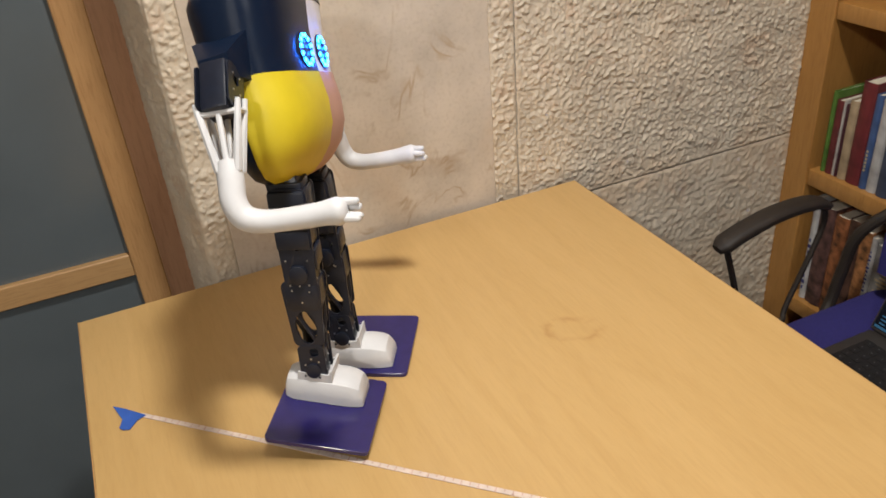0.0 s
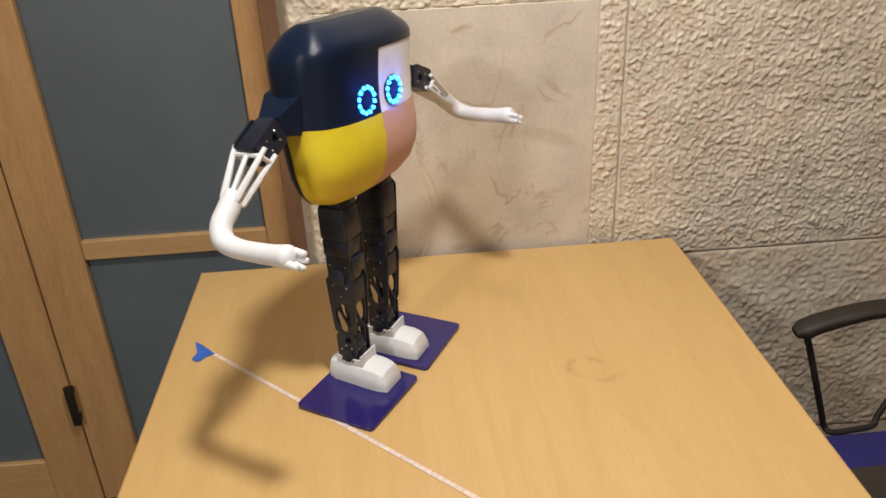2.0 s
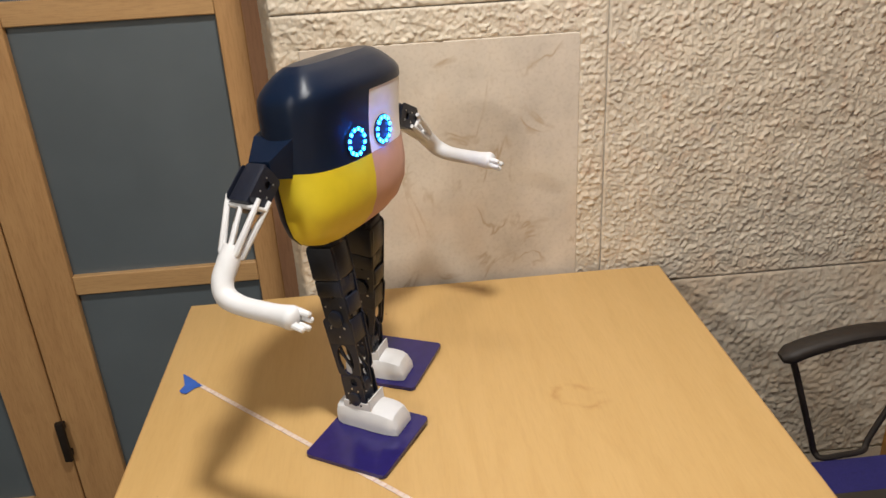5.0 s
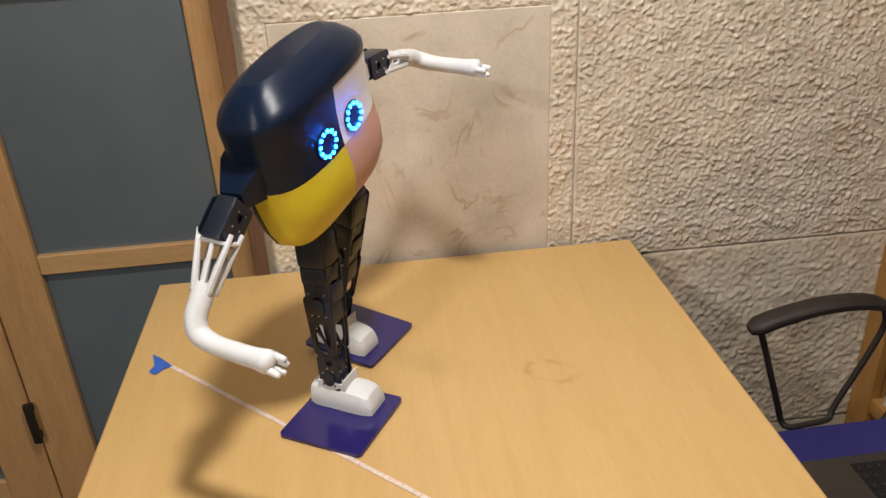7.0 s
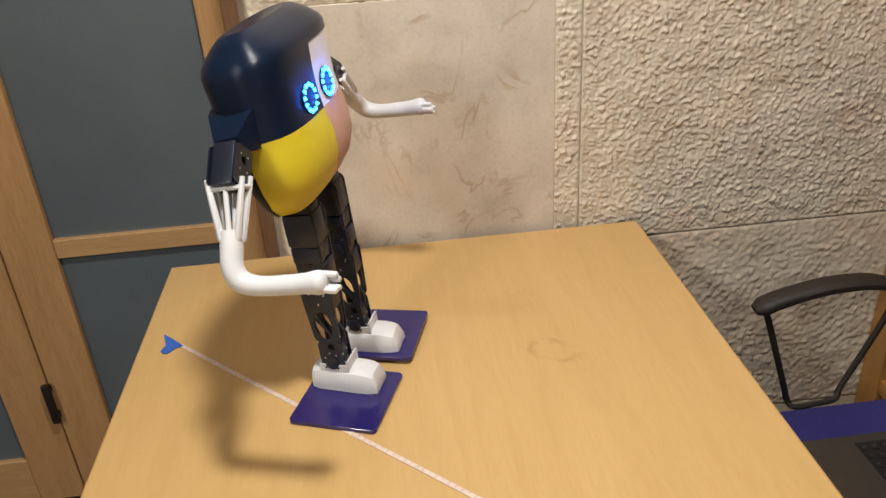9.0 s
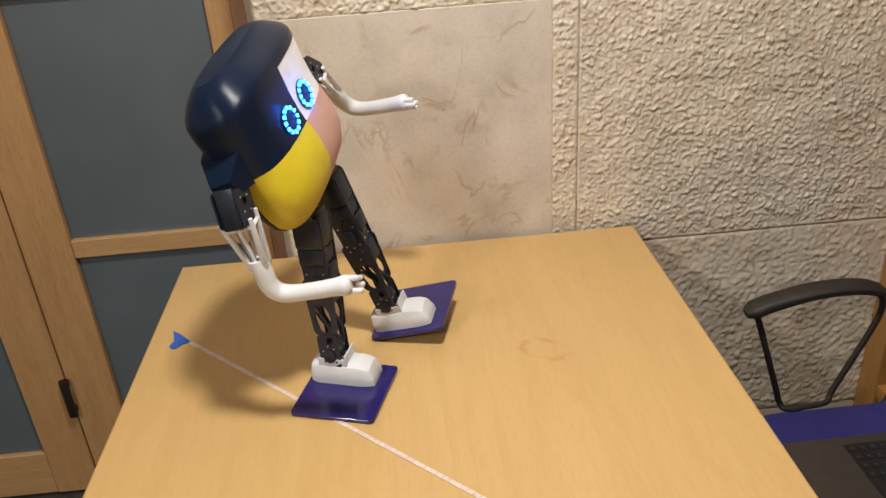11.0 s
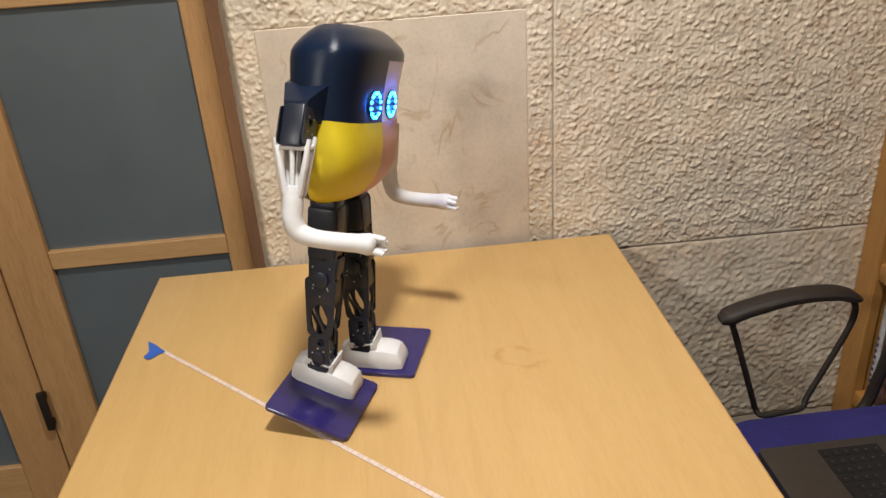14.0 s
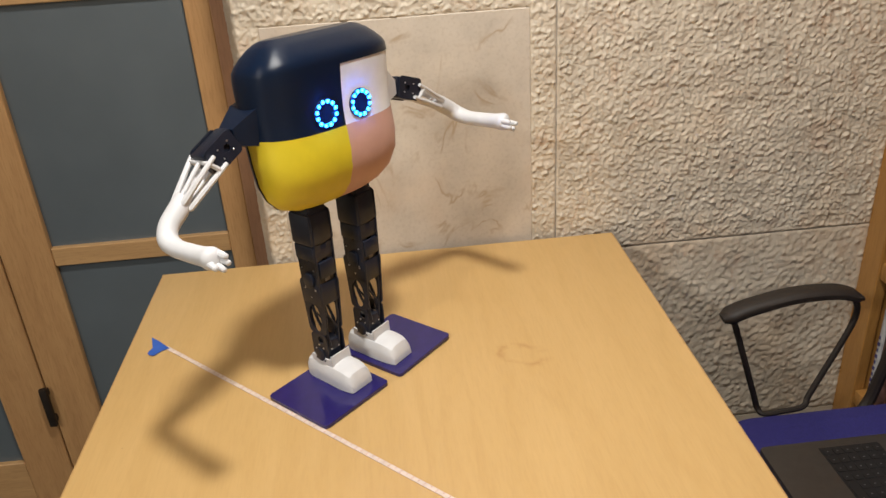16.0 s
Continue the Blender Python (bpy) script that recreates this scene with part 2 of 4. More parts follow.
def box(bm, lo, hi, bevel=0.0, m=None, segments=1):
    g = bmesh.ops.create_cube(bm, size=1.0)["verts"]
    lo, hi = Vector(lo), Vector(hi)
    for v in g:
        v.co = Vector(((lo[i] + hi[i]) / 2 + v.co[i] * (hi[i] - lo[i]) for i in range(3)))
    if bevel:
        es = list({e for v in g for e in v.link_edges})
        r = bmesh.ops.bevel(bm, geom=es, offset=bevel, segments=segments, affect="EDGES", profile=0.5)
        g = list({v for f in r["faces"] for v in f.verts} | {v for v in g if v.is_valid})
    if m is not None:
        seen, todo = set(), [v for v in g if v.is_valid]
        while todo:
            v = todo.pop()
            if v not in seen:
                seen.add(v)
                todo += [e.other_vert(v) for e in v.link_edges]
        for v in seen:
            v.co = m @ v.co
    return bm


def solid(lo, hi, bevel=0.0, m=None, segments=1):
    return box(bmesh.new(), lo, hi, bevel, m, segments)


def loft(bm, rings, closed=True, caps=True):
    """Skins a row of vertex rings, each a list of points."""
    rows = [[bm.verts.new(p) for p in ring] for ring in rings]
    n = len(rows[0])
    for a, b in zip(rows, rows[1:]):
        for i in range(n if closed else n - 1):
            bm.faces.new((a[i], a[(i + 1) % n], b[(i + 1) % n], b[i]))
    if caps:
        bm.faces.new(rows[0][::-1])
        bm.faces.new(rows[-1])
    return bm


def tube(bm, points, radius, sides=12, flat=1.0, caps=True):
    """A round bar along points; radius is one number or one a point; flat squeezes it sideways."""
    pts = [Vector(p) for p in points]
    rad = radius if isinstance(radius, (list, tuple)) else [radius] * len(pts)
    up = Vector((0.13, 0.21, 1)).normalized()
    rings = []
    for i, p in enumerate(pts):
        d = (pts[min(i + 1, len(pts) - 1)] - pts[max(i - 1, 0)]).normalized()
        u = (up - up.dot(d) * d)
        u = u.normalized() if u.length > 0.05 else d.orthogonal().normalized()
        up, w = u, d.cross(u)
        rings.append([p + rad[i] * (u * math.cos(2 * math.pi * k / sides) + w * flat * math.sin(2 * math.pi * k / sides)) for k in range(sides)])
    return loft(bm, rings, caps=caps)


def curve(points, n=8):
    """Points on a smooth line through the given ones."""
    p = [Vector(q) for q in points]
    p = [2 * p[0] - p[1]] + p + [2 * p[-1] - p[-2]]
    out = []
    for a, b, c, d in zip(p, p[1:], p[2:], p[3:]):
        for k in range(n):
            u = k / n
            out.append(0.5 * (2 * b + (c - a) * u + (2 * a - 5 * b + 4 * c - d) * u * u + (3 * b - a - 3 * c + d) * u ** 3))
    return out + [p[-2]]


def rounded(w, h, r, n=6, cx=0.0, cy=0.0):
    """A rounded rectangle as a ring of 2D points."""
    out = []
    for k, (sx, sy) in enumerate(((1, 1), (-1, 1), (-1, -1), (1, -1))):
        for i in range(n):
            a = math.pi / 2 * (k + i / (n - 1))
            out.append((cx + sx * (w / 2 - r) + r * math.cos(a), cy + sy * (h / 2 - r) + r * math.sin(a)))
    return out


def slab(bm, outline, z0, z1, bevel=0.0):
    """A flat plate from a 2D outline, its rims eased by bevel."""
    c = Vector((sum(p[0] for p in outline) / len(outline), sum(p[1] for p in outline) / len(outline)))
    def ring(z, inset):
        return [((1 - inset / max(1e-6, (Vector(p) - c).length)) * (Vector(p) - c) + c).to_3d() + Vector((0, 0, z)) for p in outline]
    rings = [ring(z0, bevel), ring(z0 + bevel, 0), ring(z1 - bevel, 0), ring(z1, bevel)] if bevel else [ring(z0, 0), ring(z1, 0)]
    return loft(bm, rings)


def holed(bm, outer, inner, y0, y1):
    """A plate in the x-z plane with one hole, from y0 to y1; both rings have as many points."""
    n = len(outer)
    rows = [[bm.verts.new((p[0], y, p[1])) for p in ring] for ring, y in ((outer, y0), (inner, y0), (inner, y1), (outer, y1))]
    for a, b in zip(rows, rows[1:] + rows[:1]):
        for i in range(n):
            bm.faces.new((a[i], a[(i + 1) % n], b[(i + 1) % n], b[i]))
    return bm


def oval(w, h, n, cx=0.0, cy=0.0, power=2.0):
    out = []
    for i in range(n):
        a = 2 * math.pi * (i + 0.5) / n
        c, s = math.cos(a), math.sin(a)
        out.append((cx + w / 2 * math.copysign(abs(c) ** (2 / power), c), cy + h / 2 * math.copysign(abs(s) ** (2 / power), s)))
    return out


# ---- the room's shell ----
def structure(name, bm, material, smooth=None):
    return tagged(new(name, mesh(name, bm, material, smooth)), kind="structure")


structure("floor", solid((-3.2, -4.2, -0.1), (1.5, 0.9, FLOOR)), CARPET)
structure("ceiling", solid((-3.2, -4.2, CEILING), (1.5, 0.9, CEILING + 0.1)), CEIL)
# the south and west walls are unseen, added to bounce light into the room
structure("wall_south_bounce", solid((-3.2, -4.2, 0), (1.5, -4.05, CEILING)), PAINT)
structure("wall_west_bounce", solid((-3.2, -4.05, 0), (-3.05, 0.9, CEILING)), PAINT)
structure("wall_east", solid((1.36, -4.05, 0), (1.5, 0.9, CEILING)), PAINT)
wall_north = structure("wall_north", solid((WALL_END + 0.012, WALL_Y + 0.003, 0), (1.36, 0.75, CEILING)), GROUT)
structure("wall_behind_doors", solid((-3.05, 0.75, 0), (1.36, 0.9, CEILING)), PAINT)


def hammered(x0, x1, z0, z1, hole=None, cell=0.0021):
    """The chiselled face of a stone: a grid pushed in and out by ridged noise; hole = x0, x1, z1 of a part left flat."""
    nx, nz = max(2, int((x1 - x0) / cell)), max(2, int((z1 - z0) / cell))
    verts, faces = [], []
    for j in range(nz + 1):
        z = z0 + (z1 - z0) * j / nz
        for i in range(nx + 1):
            x = x0 + (x1 - x0) * i / nx
            p = Vector((x * 84 + z * 8, z * 88, 3.1))
            q = p + 0.9 * noise.noise_vector(p * 0.7)
            near = noise.voronoi(Vector((x * 92, z * 96, 0.4)) + 0.8 * noise.noise_vector(q * 0.9))[0]
            lump = max(0.0, noise.noise(Vector((x * 112 + 2.0, z * 116, 9.1)) + 0.7 * noise.noise_vector(q)))
            chip = max(0.0, noise.noise(Vector((x * 205, z * 208, 4.6)) + 0.4 * noise.noise_vector(p)))
            h = 0.0022 * min(0.8, near[0]) + 0.0056 * lump + 0.0026 * chip - 0.0014 * abs(noise.noise(q)) + 0.0024 * noise.noise(Vector((x * 22, z * 22, 1.3))) - 0.0026
            edge = min(x - x0, x1 - x, z - z0, z1 - z)
            h = h * min(1.0, 0.35 + edge / 0.010) - 0.0022 * max(0.0, 1 - edge / 0.003)
            if hole and hole[0] < x < hole[1] and z < hole[2]:
                inside = min(x - hole[0], hole[1] - x, hole[2] - z)
                h += (-0.006 - h) * min(1.0, inside / 0.006)
            verts.append((x, WALL_Y - 0.002 - h, z))
    for j in range(nz):
        for i in range(nx):
            a = j * (nx + 1) + i
            faces.append((a, a + 1, a + nx + 2, a + nx + 1))
    me = bpy.data.meshes.new("stone_panel")
    me.from_pydata(verts, [], faces)
    me.materials.append(ROUGH_STONE)
    me.shade_smooth()
    ob = new("stone_panel", me)
    ob.parent = wall_north
    return ob


HONED = (-0.196, 0.291, 1.197)
hammered(WALL_END, 0.3360, 0.6970, 1.2518, HONED)
hammered(0.3384, WALL_RIGHT, 0.6970, 1.2518)
hammered(WALL_END, WALL_RIGHT, 1.2540, 1.44)
hammered(0.30, WALL_RIGHT, 0.22, 0.6946, None, 0.0038)
part("stone_panel", solid((WALL_END, WALL_Y, 0.0), (0.297, WALL_Y + 0.03, 0.695)), ROUGH_STONE, wall_north)
part("stone_panel", solid((0.30, WALL_Y, 0.0), (WALL_RIGHT, WALL_Y + 0.03, 0.216)), ROUGH_STONE, wall_north)
part("stone_panel", solid((WALL_END, WALL_Y, 1.446), (WALL_RIGHT, WALL_Y + 0.03, CEILING)), ROUGH_STONE, wall_north)
part("honed_slab", solid((HONED[0] + 0.003, WALL_Y - 0.0015, 0.60), (HONED[1] - 0.003, WALL_Y + 0.011, HONED[2] - 0.003), 0.0012), SMOOTH_STONE, wall_north,
     "smooth honed limestone field with rusty veins")


def stone_corner():
    """The stone's end: a rough chamfer, then a rough face running back to the door frame."""
    way = [Vector((WALL_END + 0.004, WALL_Y + 0.002)), Vector((WALL_END - 0.002, WALL_Y + 0.006)), Vector((-0.2540, 0.078)), Vector((-0.2600, 0.120)), Vector((-0.2605, 0.212))]
    pts = []
    for a, b in zip(way, way[1:]):
        n = max(1, int((b - a).length / 0.0036))
        pts += [(a + (b - a) * k / n, (b - a).normalized()) for k in range(n)]
    pts.append((way[-1], pts[-1][1]))
    nz, verts, faces = 240, [], []
    for j in range(nz + 1):
        z = 0.60 + 0.86 * j / nz
        for i, (p, d) in enumerate(pts):
            q = Vector((p.x * 60 + p.y * 74, z * 80, 8.4))
            h = 0.0034 * (1 - 2.2 * abs(noise.noise(q + 0.9 * noise.noise_vector(q * 0.7)))) + 0.0015 * noise.noise(q * 2.1)
            h *= min(1.0, i / 4, (len(pts) - 1 - i) / 4)
            verts.append((p.x - d.y * h, p.y + d.x * h, z))
    for j in range(nz):
        for i in range(len(pts) - 1):
            a = j * len(pts) + i
            faces.append((a, a + 1, a + len(pts) + 1, a + len(pts)))
    me = bpy.data.meshes.new("stone_return")
    me.from_pydata(verts, [], faces)
    me.materials.append(ROUGH_STONE)
    me.shade_smooth()
    new("stone_return", me).parent = wall_north
    part("stone_core", loft(bmesh.new(), [[(WALL_END + 0.006, WALL_Y + 0.008, z), (WALL_END + 0.016, WALL_Y + 0.0085, z), (WALL_END + 0.016, 0.40, z), (-0.2555, 0.40, z), (-0.2555, 0.120, z), (-0.2490, 0.080, z)] for z in (0.0, CEILING)]),
         ROUGH_STONE, wall_north)


stone_corner()


# ---- the glazed doors in their recess ----
def glazed_door(name, x0, x1, stile_l, stile_r, at_z=0.012, handle_x=None):
    door = structure(name, solid((x0, DOOR_Y, at_z), (x0 + stile_l, DOOR_Y + 0.04, 2.15), 0.002), DOOR_WOOD, 35)
    part("stile", solid((x1 - stile_r, DOOR_Y, at_z), (x1, DOOR_Y + 0.04, 2.15), 0.002), DOOR_WOOD, door)
    rails = ((at_z, 0.142), (0.676, 0.720), (1.235, 1.280), (1.80, 1.845), (2.08, 2.15))
    for a, b in rails:
        part("rail", solid((x0 + stile_l + 0.0005, DOOR_Y + 0.003, a), (x1 - stile_r - 0.0005, DOOR_Y + 0.037, b), 0.002), RAIL_WOOD, door)
    for (_, a), (b, _) in zip(rails, rails[1:]):
        part("pane", solid((x0 + stile_l - 0.004, DOOR_Y + 0.016, a - 0.004), (x1 - stile_r + 0.004, DOOR_Y + 0.022, b + 0.004)), GLASS_FROST, door, "grey frosted glass pane")
    if handle_x is not None:
        bm = solid((handle_x - 0.009, DOOR_Y - 0.022, 0.260), (handle_x + 0.009, DOOR_Y - 0.010, 0.369), 0.003, segments=2)
        box(bm, (handle_x - 0.007, DOOR_Y - 0.012, 0.267), (handle_x + 0.007, DOOR_Y + 0.001, 0.285), 0.001)
        box(bm, (handle_x - 0.007, DOOR_Y - 0.012, 0.344), (handle_x + 0.007, DOOR_Y + 0.001, 0.362), 0.001)
        part("pull_handle", bm, IRON, door, "dark bronze pull handle")
    return door


glazed_door("door_1", -0.851, -0.306, 0.107, 0.050, handle_x=-0.852)
glazed_door("door_2", -1.42, -0.855, 0.107, 0.108)
glazed_door("door_3", -2.00, -1.424, 0.107, 0.107)
structure("door_jamb", solid((-0.3058, DOOR_Y + 0.0012, 0), (-0.262, DOOR_Y + 0.09, CEILING), 0.0006), JAMB_WOOD, 35)
structure("door_head", solid((-3.05, DOOR_Y - 0.002, 2.155), (-0.306, DOOR_Y + 0.06, CEILING)), DOOR_WOOD)
structure("wall_beside_doors", solid((-3.05, DOOR_Y, 0), (-2.004, DOOR_Y + 0.06, 2.15)), PAINT)


# ---- fixtures of the ceiling lamp and of the added fill lamp ----
def ceiling_or_fill_lamp(x, y, size):
    lamp = thing("ceiling_or_fill_lamp", "round white ceiling or fill lamp with a glowing diffuser", "lamp", "ceiling lamps", pose(x, y, CEILING))
    bm = bmesh.new()
    rings = [[(r * math.cos(2 * math.pi * k / 32), r * math.sin(2 * math.pi * k / 32), z) for k in range(32)]
             for r, z in ((size / 2 + 0.03, -0.001), (size / 2 + 0.03, -0.022), (size / 2 + 0.024, -0.028), (size / 2 + 0.006, -0.028), (size / 2 + 0.006, -0.012))]
    part("rim", loft(bm, rings), CEIL, lamp)
    bm = bmesh.new()
    part("diffuser", slab(bm, [(size / 2 * math.cos(2 * math.pi * k / 32), size / 2 * math.sin(2 * math.pi * k / 32)) for k in range(32)], -0.026, -0.013), LAMP_GLASS, lamp)


for (lx, ly), size, watts in LAMPS:
    ceiling_or_fill_lamp(lx, ly, size)


# ---- table ----
def build_table():
    table = thing("table", "maple laminate table pushed against the stone wall", "table")
    bm = slab(bmesh.new(), rounded(TABLE_W - 0.004, TABLE_D - 0.004, 0.006, 4, 0, -TABLE_D / 2), TABLE_Z - 0.030, TABLE_Z, 0.0012)
    part("tabletop", bm, MAPLE, table, "pale maple laminate top with a scuffed ring mark")
    for x0 in (-TABLE_W / 2, TABLE_W / 2 - 0.0035):
        part("edge_band", solid((x0, -TABLE_D, TABLE_Z - 0.0295), (x0 + 0.0035, 0, TABLE_Z - 0.0012)), EDGE, table)
    for sx in (-1, 1):
        part("apron", solid((sx * 0.38 - 0.01, -TABLE_D + 0.10, 0.64), (sx * 0.38 + 0.01, -0.08, TABLE_Z - 0.0305)), EDGE, table)
        for y in (-0.08, -TABLE_D + 0.08):
            part("leg", solid((sx * 0.38 - 0.025, y - 0.025, 0), (sx * 0.38 + 0.025, y + 0.025, TABLE_Z - 0.0305), 0.004), EDGE, table)


build_table()


# ---- tape measure and arrow on the table ----
def build_tape():
    a, d = Vector((-0.386, -0.272)), (Vector((0.0435, -0.6848)) - Vector((-0.379, -0.280))).normalized()
    length, w = 0.93, 0.0068
    at = Matrix.Translation((a.x, a.y, TABLE_Z)) @ pose(0, 0, 0, 0, 0, math.degrees(math.atan2(d.y, d.x)))
    tape = thing("tape_measure", "thin white tape measure with red ticks stretched along the table", "tape measure", at=at)
    part("tape", solid((0, -w / 2, 0.0004), (length, w / 2, 0.0011)), TAPE_W, tape)
    bm = bmesh.new()
    for k in range(2, int(length / 0.01)):
        l = 0.0062 if k % 10 == 0 else 0.0045 if k % 5 == 0 else 0.0028
        box(bm, (k * 0.01 - 0.0006, w / 2 - 0.0004 - l, 0.0012), (k * 0.01 + 0.0006, w / 2 - 0.0004, 0.00135))
        if k % 2 == 0:
            box(bm, (k * 0.01 - 0.0014, -w / 2 + 0.0010, 0.0012), (k * 0.01 + 0.0014, -w / 2 + 0.0022, 0.00135))
    tagged(part("tick_marks", bm, TAPE_MARK, tape, smooth=None), "faded red ticks and figures", kind="stuff")
    arrow = thing("arrow_tape", "torn blue masking tape arrow stuck on the table", "tape")
    pts = [(-0.4165, -0.2385), (-0.4020, -0.2520), (-0.3790, -0.2780), (-0.3905, -0.2830), (-0.4010, -0.2960), (-0.4085, -0.2930), (-0.4130, -0.2865), (-0.4075, -0.2720)]
    part("tape_piece", slab(bmesh.new(), pts, TABLE_Z + 0.0014, TABLE_Z + 0.0019), BLUE_TAPE, arrow, smooth=None)


build_tape()


# ---- bookcase with books ----
def build_bookcase():
    bc = thing("bookcase", "beech bookcase along the side wall, shelves full of books", "bookcase", at=pose(WALL_RIGHT, 0, 0))
    part("face_stile", solid((0, -0.046, 0), (0.026, 0.028, 2.2), 0.002), SHELF_WOOD, bc)
    part("side_panel", solid((0.0265, -0.040, 0), (0.33, -0.018, 2.2)), SHELF_WOOD, bc)
    part("back_panel", solid((0.33, -1.60, 0), (0.342, -0.018, 2.2)), SHELF_WOOD, bc)
    part("side_panel", solid((0.0005, -1.60, 0), (0.33, -1.575, 2.2)), SHELF_WOOD, bc)
    for z0, z1 in ((0.06, 0.098), (0.268, 0.306), (0.593, 0.631), (0.953, 0.988), (1.30, 1.335), (1.66, 1.695), (2.16, 2.2)):
        part("shelf", solid((0.004, -1.574, z0), (0.329, -0.0465, z1), 0.003, segments=2), SHELF_WOOD, bc)
    return bc


build_bookcase()


def book(y, thick, tall, deep, z, colour, label, lean=0.0, mark=None, inset=0.02, vary=0.3, grain=30):
    """A book on a shelf of the side wall, its spine towards the room. Returns the next free place."""
    cover = plain("book_cover", tuple(0.62 * c + 0.06 * sum(colour) / 3 for c in colour), 0.5, vary=vary, grain=grain)
    at = pose(WALL_RIGHT + inset, y, z) @ pose(0, 0, 0, lean, 0, 0)
    b = thing("book", label, "book", "books on the shelves", at)
    bm = bmesh.new()
    box(bm, (0.0, -thick, 0.0005), (deep, -thick + 0.0022, tall), 0.0006)
    box(bm, (0.0, -0.0022, 0.0005), (deep, 0.0, tall), 0.0006)
    sp = [((0.006 - 0.006 * math.cos((k / 6 - 0.5) * math.pi * 0.9)), -thick / 2 + (thick / 2 - 0.0004) * math.sin((k / 6 - 0.5) * math.pi)) for k in range(7)]
    ring = sp + [(p[0] + 0.002, p[1] * 1.0) for p in sp[::-1]]
    loft(bm, [[(p[0] - 0.004, p[1], zz) for p in ring] for zz in (0.0005, tall)])
    part("cover", bm, cover, b)
    part("page_block", solid((0.003, -thick + 0.0024, 0.003), (deep - 0.004, -0.0024, tall - 0.003)), PAGES, b)
    if mark:
        for z0, z1, w in mark:
            part("spine_print", solid((-0.0052, -thick / 2 - thick * w / 2, z0 * tall), (-0.0040, -thick / 2 + thick * w / 2, z1 * tall)), SPINE_INK if sum(colour) > 1.2 else SPINE_LIGHT, b, smooth=None)
    return y - thick - 0.0015


PAGES = plain("book_pages", (0.66, 0.60, 0.48), 0.9)
SPINE_INK = plain("spine_ink", (0.05, 0.05, 0.16), 0.6)
SPINE_LIGHT = plain("spine_light_print", (0.40, 0.32, 0.20), 0.5)
UPPER = [(0.010, 0.178, (0.11, 0.24, 0.03), "thin green paperback"), (0.017, 0.163, (0.17, 0.026, 0.026), "dark red book"), (0.005, 0.166, (0.62, 0.56, 0.50), "thin white booklet"),
         (0.005, 0.160, (0.10, 0.03, 0.04), "thin dark red book"), (0.020, 0.172, (0.52, 0.38, 0.22), "cream book with a worn spine"), (0.032, 0.218, (0.20, 0.022, 0.026), "tall dark red book"),
         (0.016, 0.200, (0.06, 0.12, 0.30), "blue book with pale print"), (0.022, 0.195, (0.58, 0.56, 0.54), "white book"), (0.026, 0.205, (0.06, 0.08, 0.14), "dark blue book"), (0.030, 0.215, (0.34, 0.30, 0.26), "grey book"),
         (0.034, 0.20, (0.26, 0.05, 0.04), "red book"), (0.030, 0.22, (0.05, 0.10, 0.07), "dark green book"), (0.038, 0.21, (0.30, 0.20, 0.10), "tan book"), (0.028, 0.20, (0.06, 0.06, 0.09), "black book")]
y = -0.062
for k, (thick, tall, colour, label) in enumerate(UPPER):
    y = book(y, thick, tall, 0.16, 0.6312, colour, label + " standing on the beech shelf", mark=[(0.20 + 0.04 * j, 0.225 + 0.04 * j, 0.25) for j in range(6)] if k in (6, 9, 11) else None)
LOWER = [(0.016, 0.262, (0.70, 0.68, 0.66), "white book with blue print"), (0.040, 0.250, (0.13, 0.06, 0.05), "dark patterned book"), (0.034, 0.245, (0.36, 0.12, 0.035), "orange patterned book"),
         (0.030, 0.252, (0.12, 0.055, 0.035), "brown book"), (0.026, 0.240, (0.42, 0.17, 0.05), "rust book"), (0.012, 0.235, (0.58, 0.54, 0.50), "white booklet"),
         (0.060, 0.225, (0.30, 0.29, 0.28), "grey binder"), (0.034, 0.24, (0.30, 0.03, 0.03), "red book"), (0.036, 0.25, (0.07, 0.08, 0.16), "navy book"), (0.04, 0.24, (0.34, 0.30, 0.25), "grey book")]
y = -0.066
for k, (thick, tall, colour, label) in enumerate(LOWER):
    patterned = k in (1, 2, 3, 4)
    y = book(y, thick, tall, 0.20, 0.3062, colour, label + " standing on the lower shelf", vary=0.95 if patterned else 0.3, grain=42 if patterned else 30,
             mark=[(0.10 + 0.06 * j, 0.13 + 0.06 * j, 0.25 + 0.2 * ((j + k) % 2)) for j in range(9)] if k == 0 else None if patterned else [(0.45 + 0.04 * j, 0.468 + 0.04 * j, 0.22 + 0.16 * ((j + k) % 3)) for j in range(11)])
y = -0.066
for k in range(9):
    c = [(0.4, 0.05, 0.03), (0.10, 0.12, 0.25), (0.35, 0.28, 0.18), (0.5, 0.47, 0.43)][k % 4]
    y = book(y, 0.03 + 0.004 * (k % 3), 0.135 + 0.008 * (k % 4), 0.18, 0.0982, c, ("red", "navy", "tan", "pale")[k % 4] + " book on the lowest shelf", mark=[(0.5, 0.8, 0.4)])


